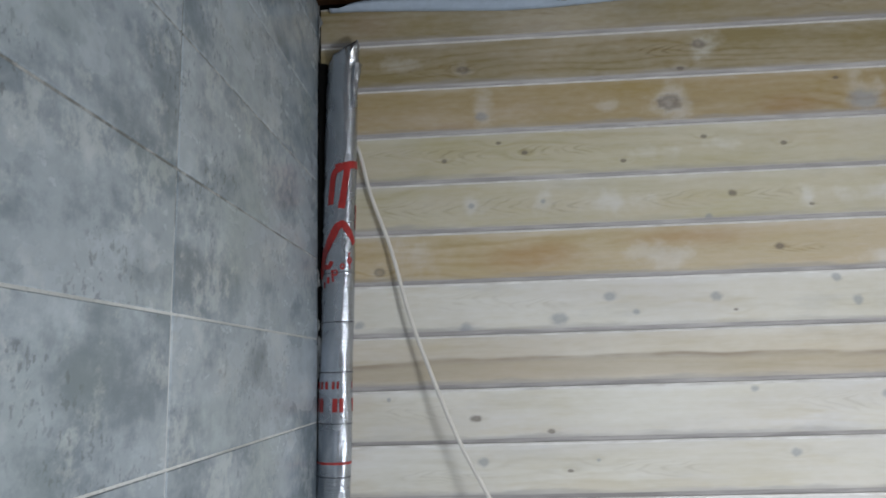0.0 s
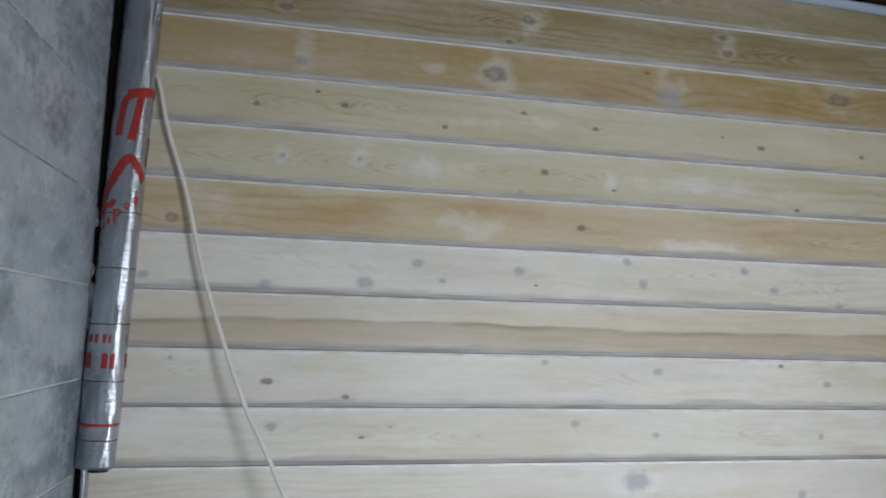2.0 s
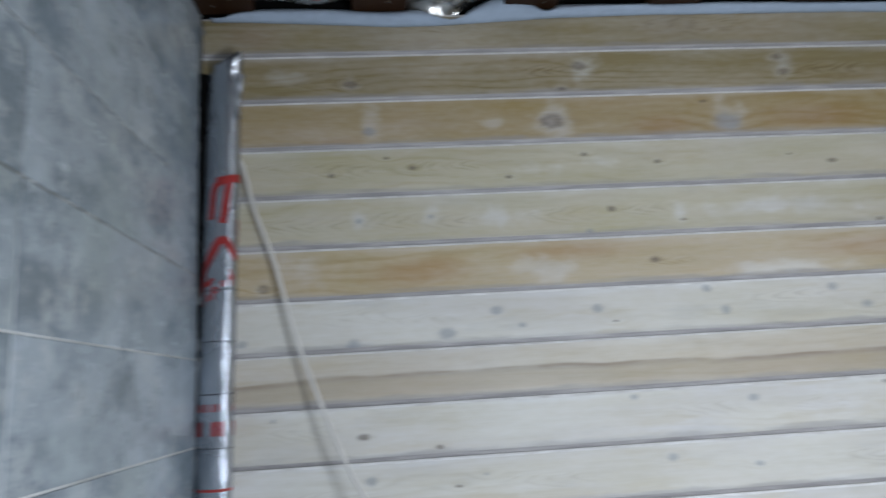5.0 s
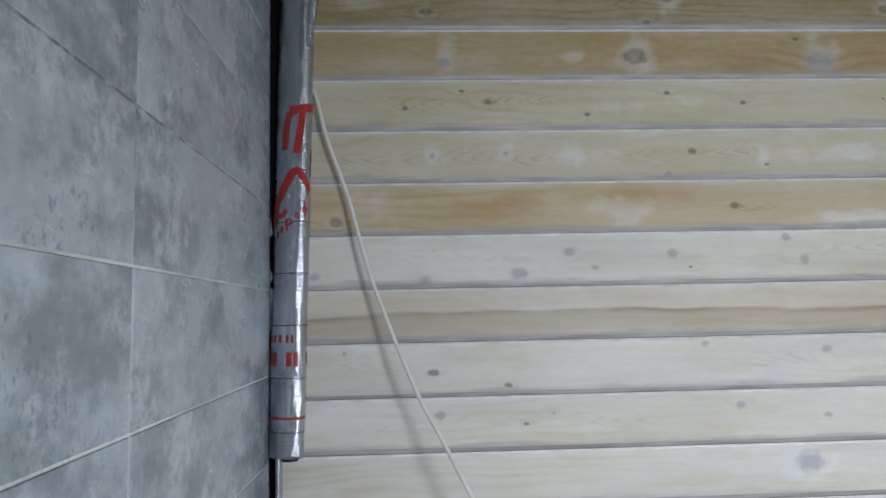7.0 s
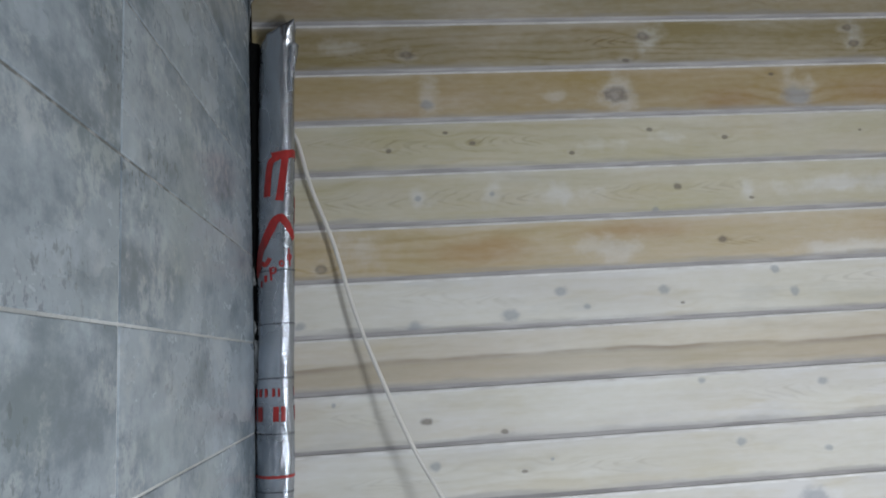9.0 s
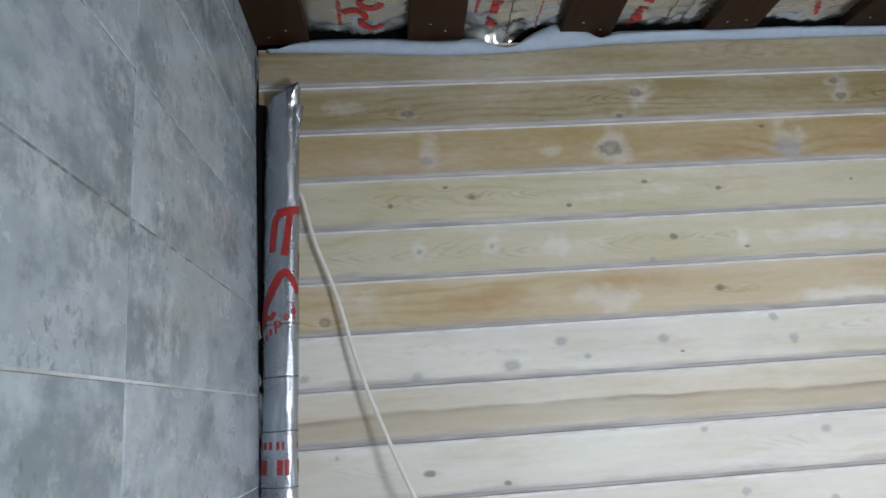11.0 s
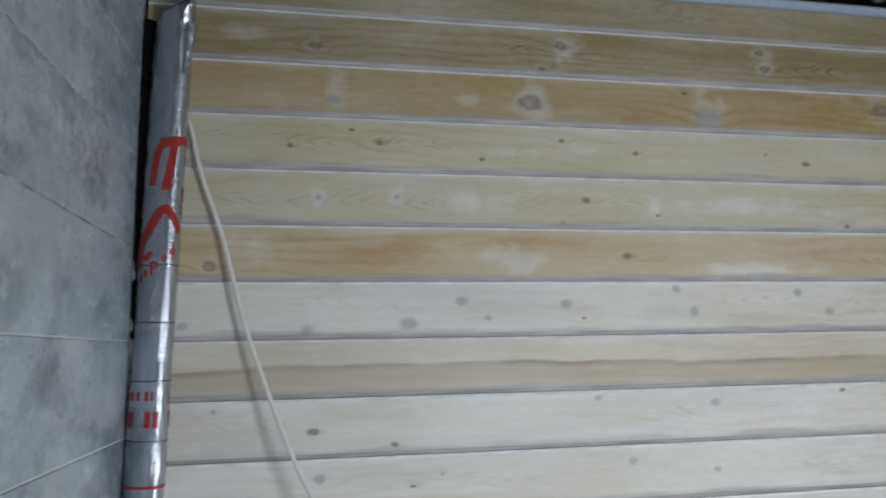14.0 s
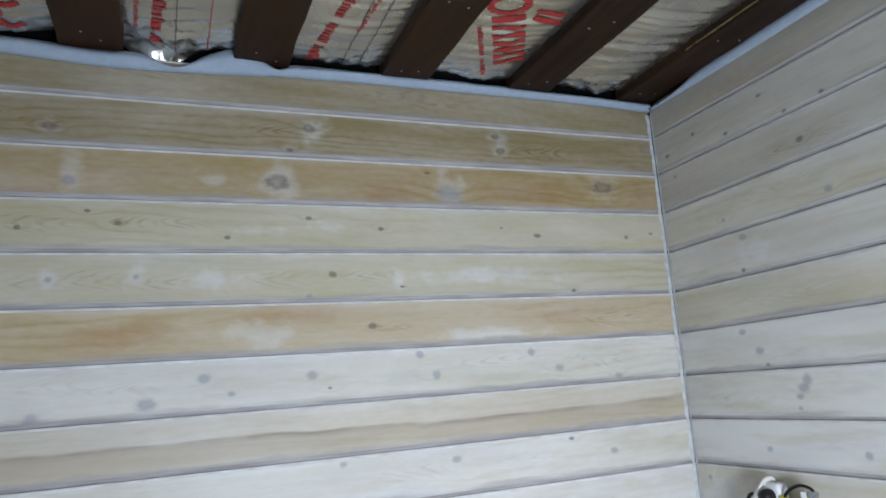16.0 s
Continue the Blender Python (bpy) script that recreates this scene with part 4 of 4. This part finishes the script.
cord("extension_lead", [(2.926, YC + 0.034, 1.274), (2.925, YC + 0.052, 1.275), (2.928, YC + 0.068, 1.258), (2.932, YC + 0.076, 1.22), (2.934, YC + 0.074, 1.15), (2.934, YC + 0.060, 1.05), (2.93, YC + 0.05, 0.7), (2.9, YC, 0.01)], 0.0050, BLACK, "black cord with round plug in the power strip", 1.274)
cord("extension_lead", [(2.926, YC + 0.034, 1.230), (2.928, YC + 0.044, 1.222), (2.934, YC + 0.050, 1.19), (2.934, YC + 0.046, 1.05), (2.92, YC + 0.04, 0.7), (2.88, YC, 0.01)], 0.0040, BLACK, "black cord with round plug in the power strip", 1.230)
cord("extension_lead", [(2.926, YC + 0.034, 1.142), (2.926, YC + 0.042, 1.130), (2.930, YC + 0.046, 1.08), (2.92, YC + 0.05, 0.7), (2.86, YC, 0.01)], 0.0040, BLACK, "black cord with round plug in the power strip", 1.142)
for k, (dy, down) in enumerate(((0.085, 0.030), (0.050, 0.012), (0.016, 0.0), (-0.040, -0.04))):
    cord("white_cord", [(2.975, YC + 0.004 + 0.004 * k, 1.300), (2.962, YC + 0.008 + 0.003 * k, 1.318 - 0.003 * k), (2.936, YC + 0.014 + 0.003 * k, 1.310 - 0.004 * k), (2.916, YC + 0.022 + 0.003 * k, 1.270),
                        (2.905, YC + 0.012 + 0.004 * k, 1.210), (2.900, YC + 0.008 + 0.002 * k, 1.150), (2.896, YC + dy * 0.45, 1.105), (2.890, YC + dy, 1.045), (2.88, YC + dy * 1.7, 0.75), (2.86, YC + dy * 2, 0.01)],
         0.0040, CABLE, "white cord looped over the power strip")
tape_cord = cord("sensor_cable", [(2.940, -0.472, 1.294), (2.945, -0.452, 1.305), (2.950, -0.416, 1.307), (2.950, -0.381, 1.292), (2.950, -0.363, 1.270), (2.950, -0.345, 1.222), (2.950, -0.340, 1.18), (2.948, -0.349, 1.11), (2.944, -0.361, 1.05), (2.93, -0.40, 0.7), (2.9, -0.4, 0.01)],
                 0.0042, BLACK, "black cable with yellow tape from pipe top")
part("yellow_tape", tube(curve_points([(2.950, -0.363, 1.274), (2.950, -0.354, 1.248), (2.950, -0.345, 1.220)], 6), lambda t: 0.0098 + 0.0016 * math.sin(t * 28), 10), YELLOW, tape_cord, "wound yellow tape", smooth=True)
part("paper_tag", boxed((2.914, -0.466, 1.276), (2.916, -0.450, 1.300), 0.0005), WHITE, tape_cord, "small white tag")

# ---- white plastic water pipe with tee and valve ----
PX, PY = 2.932, -0.470
riser = tagged(new("water_pipe"), "white plastic pipe riser with tee and metal top cap", "pipe")
up = pose(PX, PY, 0)
part("pipe", lathe([(0.0165, 0.0), (0.0165, 1.12)], up, 20), WHITE, riser, smooth=True)
part("pipe", lathe([(0.0168, 1.165), (0.0168, 1.235)], up, 20), WHITE, riser, smooth=True)
part("coupling", lathe([(0.0178, 1.220), (0.0212, 1.222), (0.0216, 1.226), (0.0216, 1.262), (0.0206, 1.266), (0.015, 1.2665)], up, 22), WHITE, riser, smooth=True)
tee = part("tee", lathe([(0.0178, 1.098), (0.0216, 1.100), (0.0220, 1.104), (0.0220, 1.176), (0.0210, 1.180), (0.017, 1.1805)], up, 22), WHITE, riser, smooth=True)
out_m = pose(PX, PY, 1.150, 90, 0, 0)
part("branch", lathe([(0.018, 0.0), (0.0235, 0.024), (0.0240, 0.062), (0.0225, 0.066), (0.014, 0.0665)], out_m, 22), WHITE, tee, smooth=True)
cap = part("cap", lathe([(0.0165, 1.262), (0.0165, 1.274), (0.0135, 1.276), (0.0135, 1.290), (0.0150, 1.291), (0.0150, 1.298), (0.006, 1.300)], up, 6), CHROME, riser, "grey metal cable gland")
valve = tagged(new("ball_valve"), "nickel ball valve with black handle between white pipes", "valve")
part("body", lathe([(0.016, 0.060), (0.0200, 0.066), (0.0200, 0.084), (0.0165, 0.087), (0.0215, 0.094), (0.0235, 0.108), (0.0215, 0.122), (0.0165, 0.129), (0.0205, 0.131), (0.0205, 0.150), (0.016, 0.152)], out_m, 16), STEEL, valve, smooth=True)
part("stem", lathe([(0.0075, 0.018), (0.0075, 0.030), (0.010, 0.031), (0.010, 0.036), (0.004, 0.037)], pose(PX, PY - 0.100, 1.150, 0, -90, 0), 12), STEEL, valve)
lever = boxed((PX - 0.040, PY - 0.150, 1.142), (PX - 0.034, PY - 0.088, 1.155), 0.0025, 2)
box(lever, (PX - 0.039, PY - 0.092, 1.146), (PX - 0.035, PY - 0.074, 1.158), 0.0015)
part("handle", lever, BLACK, valve, "black flat lever handle", smooth=True)
branch_pipe = tagged(new("branch_pipe"), "white plastic pipe running along the plank wall", "pipe")
part("fitting", lathe([(0.018, 0.148), (0.0235, 0.150), (0.0240, 0.154), (0.0240, 0.186), (0.020, 0.189)], out_m, 20), WHITE, branch_pipe, smooth=True)
part("pipe", lathe([(0.0165, 0.180), (0.0165, 1.20)], out_m, 18), WHITE, branch_pipe, smooth=True)
plank = tagged(link("mounting_plank", boxed((2.956, -1.30, 0.975), (2.982, -0.356, 1.128), 0.003), ORANGEWOOD), "raw orange-brown wooden plank behind the pipes", "plank")

# ---- work lamp on a stand, behind the camera ----
work = tagged(new("work_lamp"), "upright strip work lamp on a thin black stand", "work lamp")
part("pole", lathe([(0.010, 0.0), (0.010, 0.90)], pose(2.155, -2.06, 0), 10), BLACK, work)
part("head", boxed((1.96, -2.06, 0.65), (2.34, -2.002, 1.27), 0.008), BLACK, work)
for a in (0.5, 2.6, 4.7):
    part("leg", tube([(2.155, -2.06, 0.30), (2.155 + 0.25 * math.cos(a), -2.06 + 0.25 * math.sin(a), 0.008)], 0.007, 8), BLACK, work)
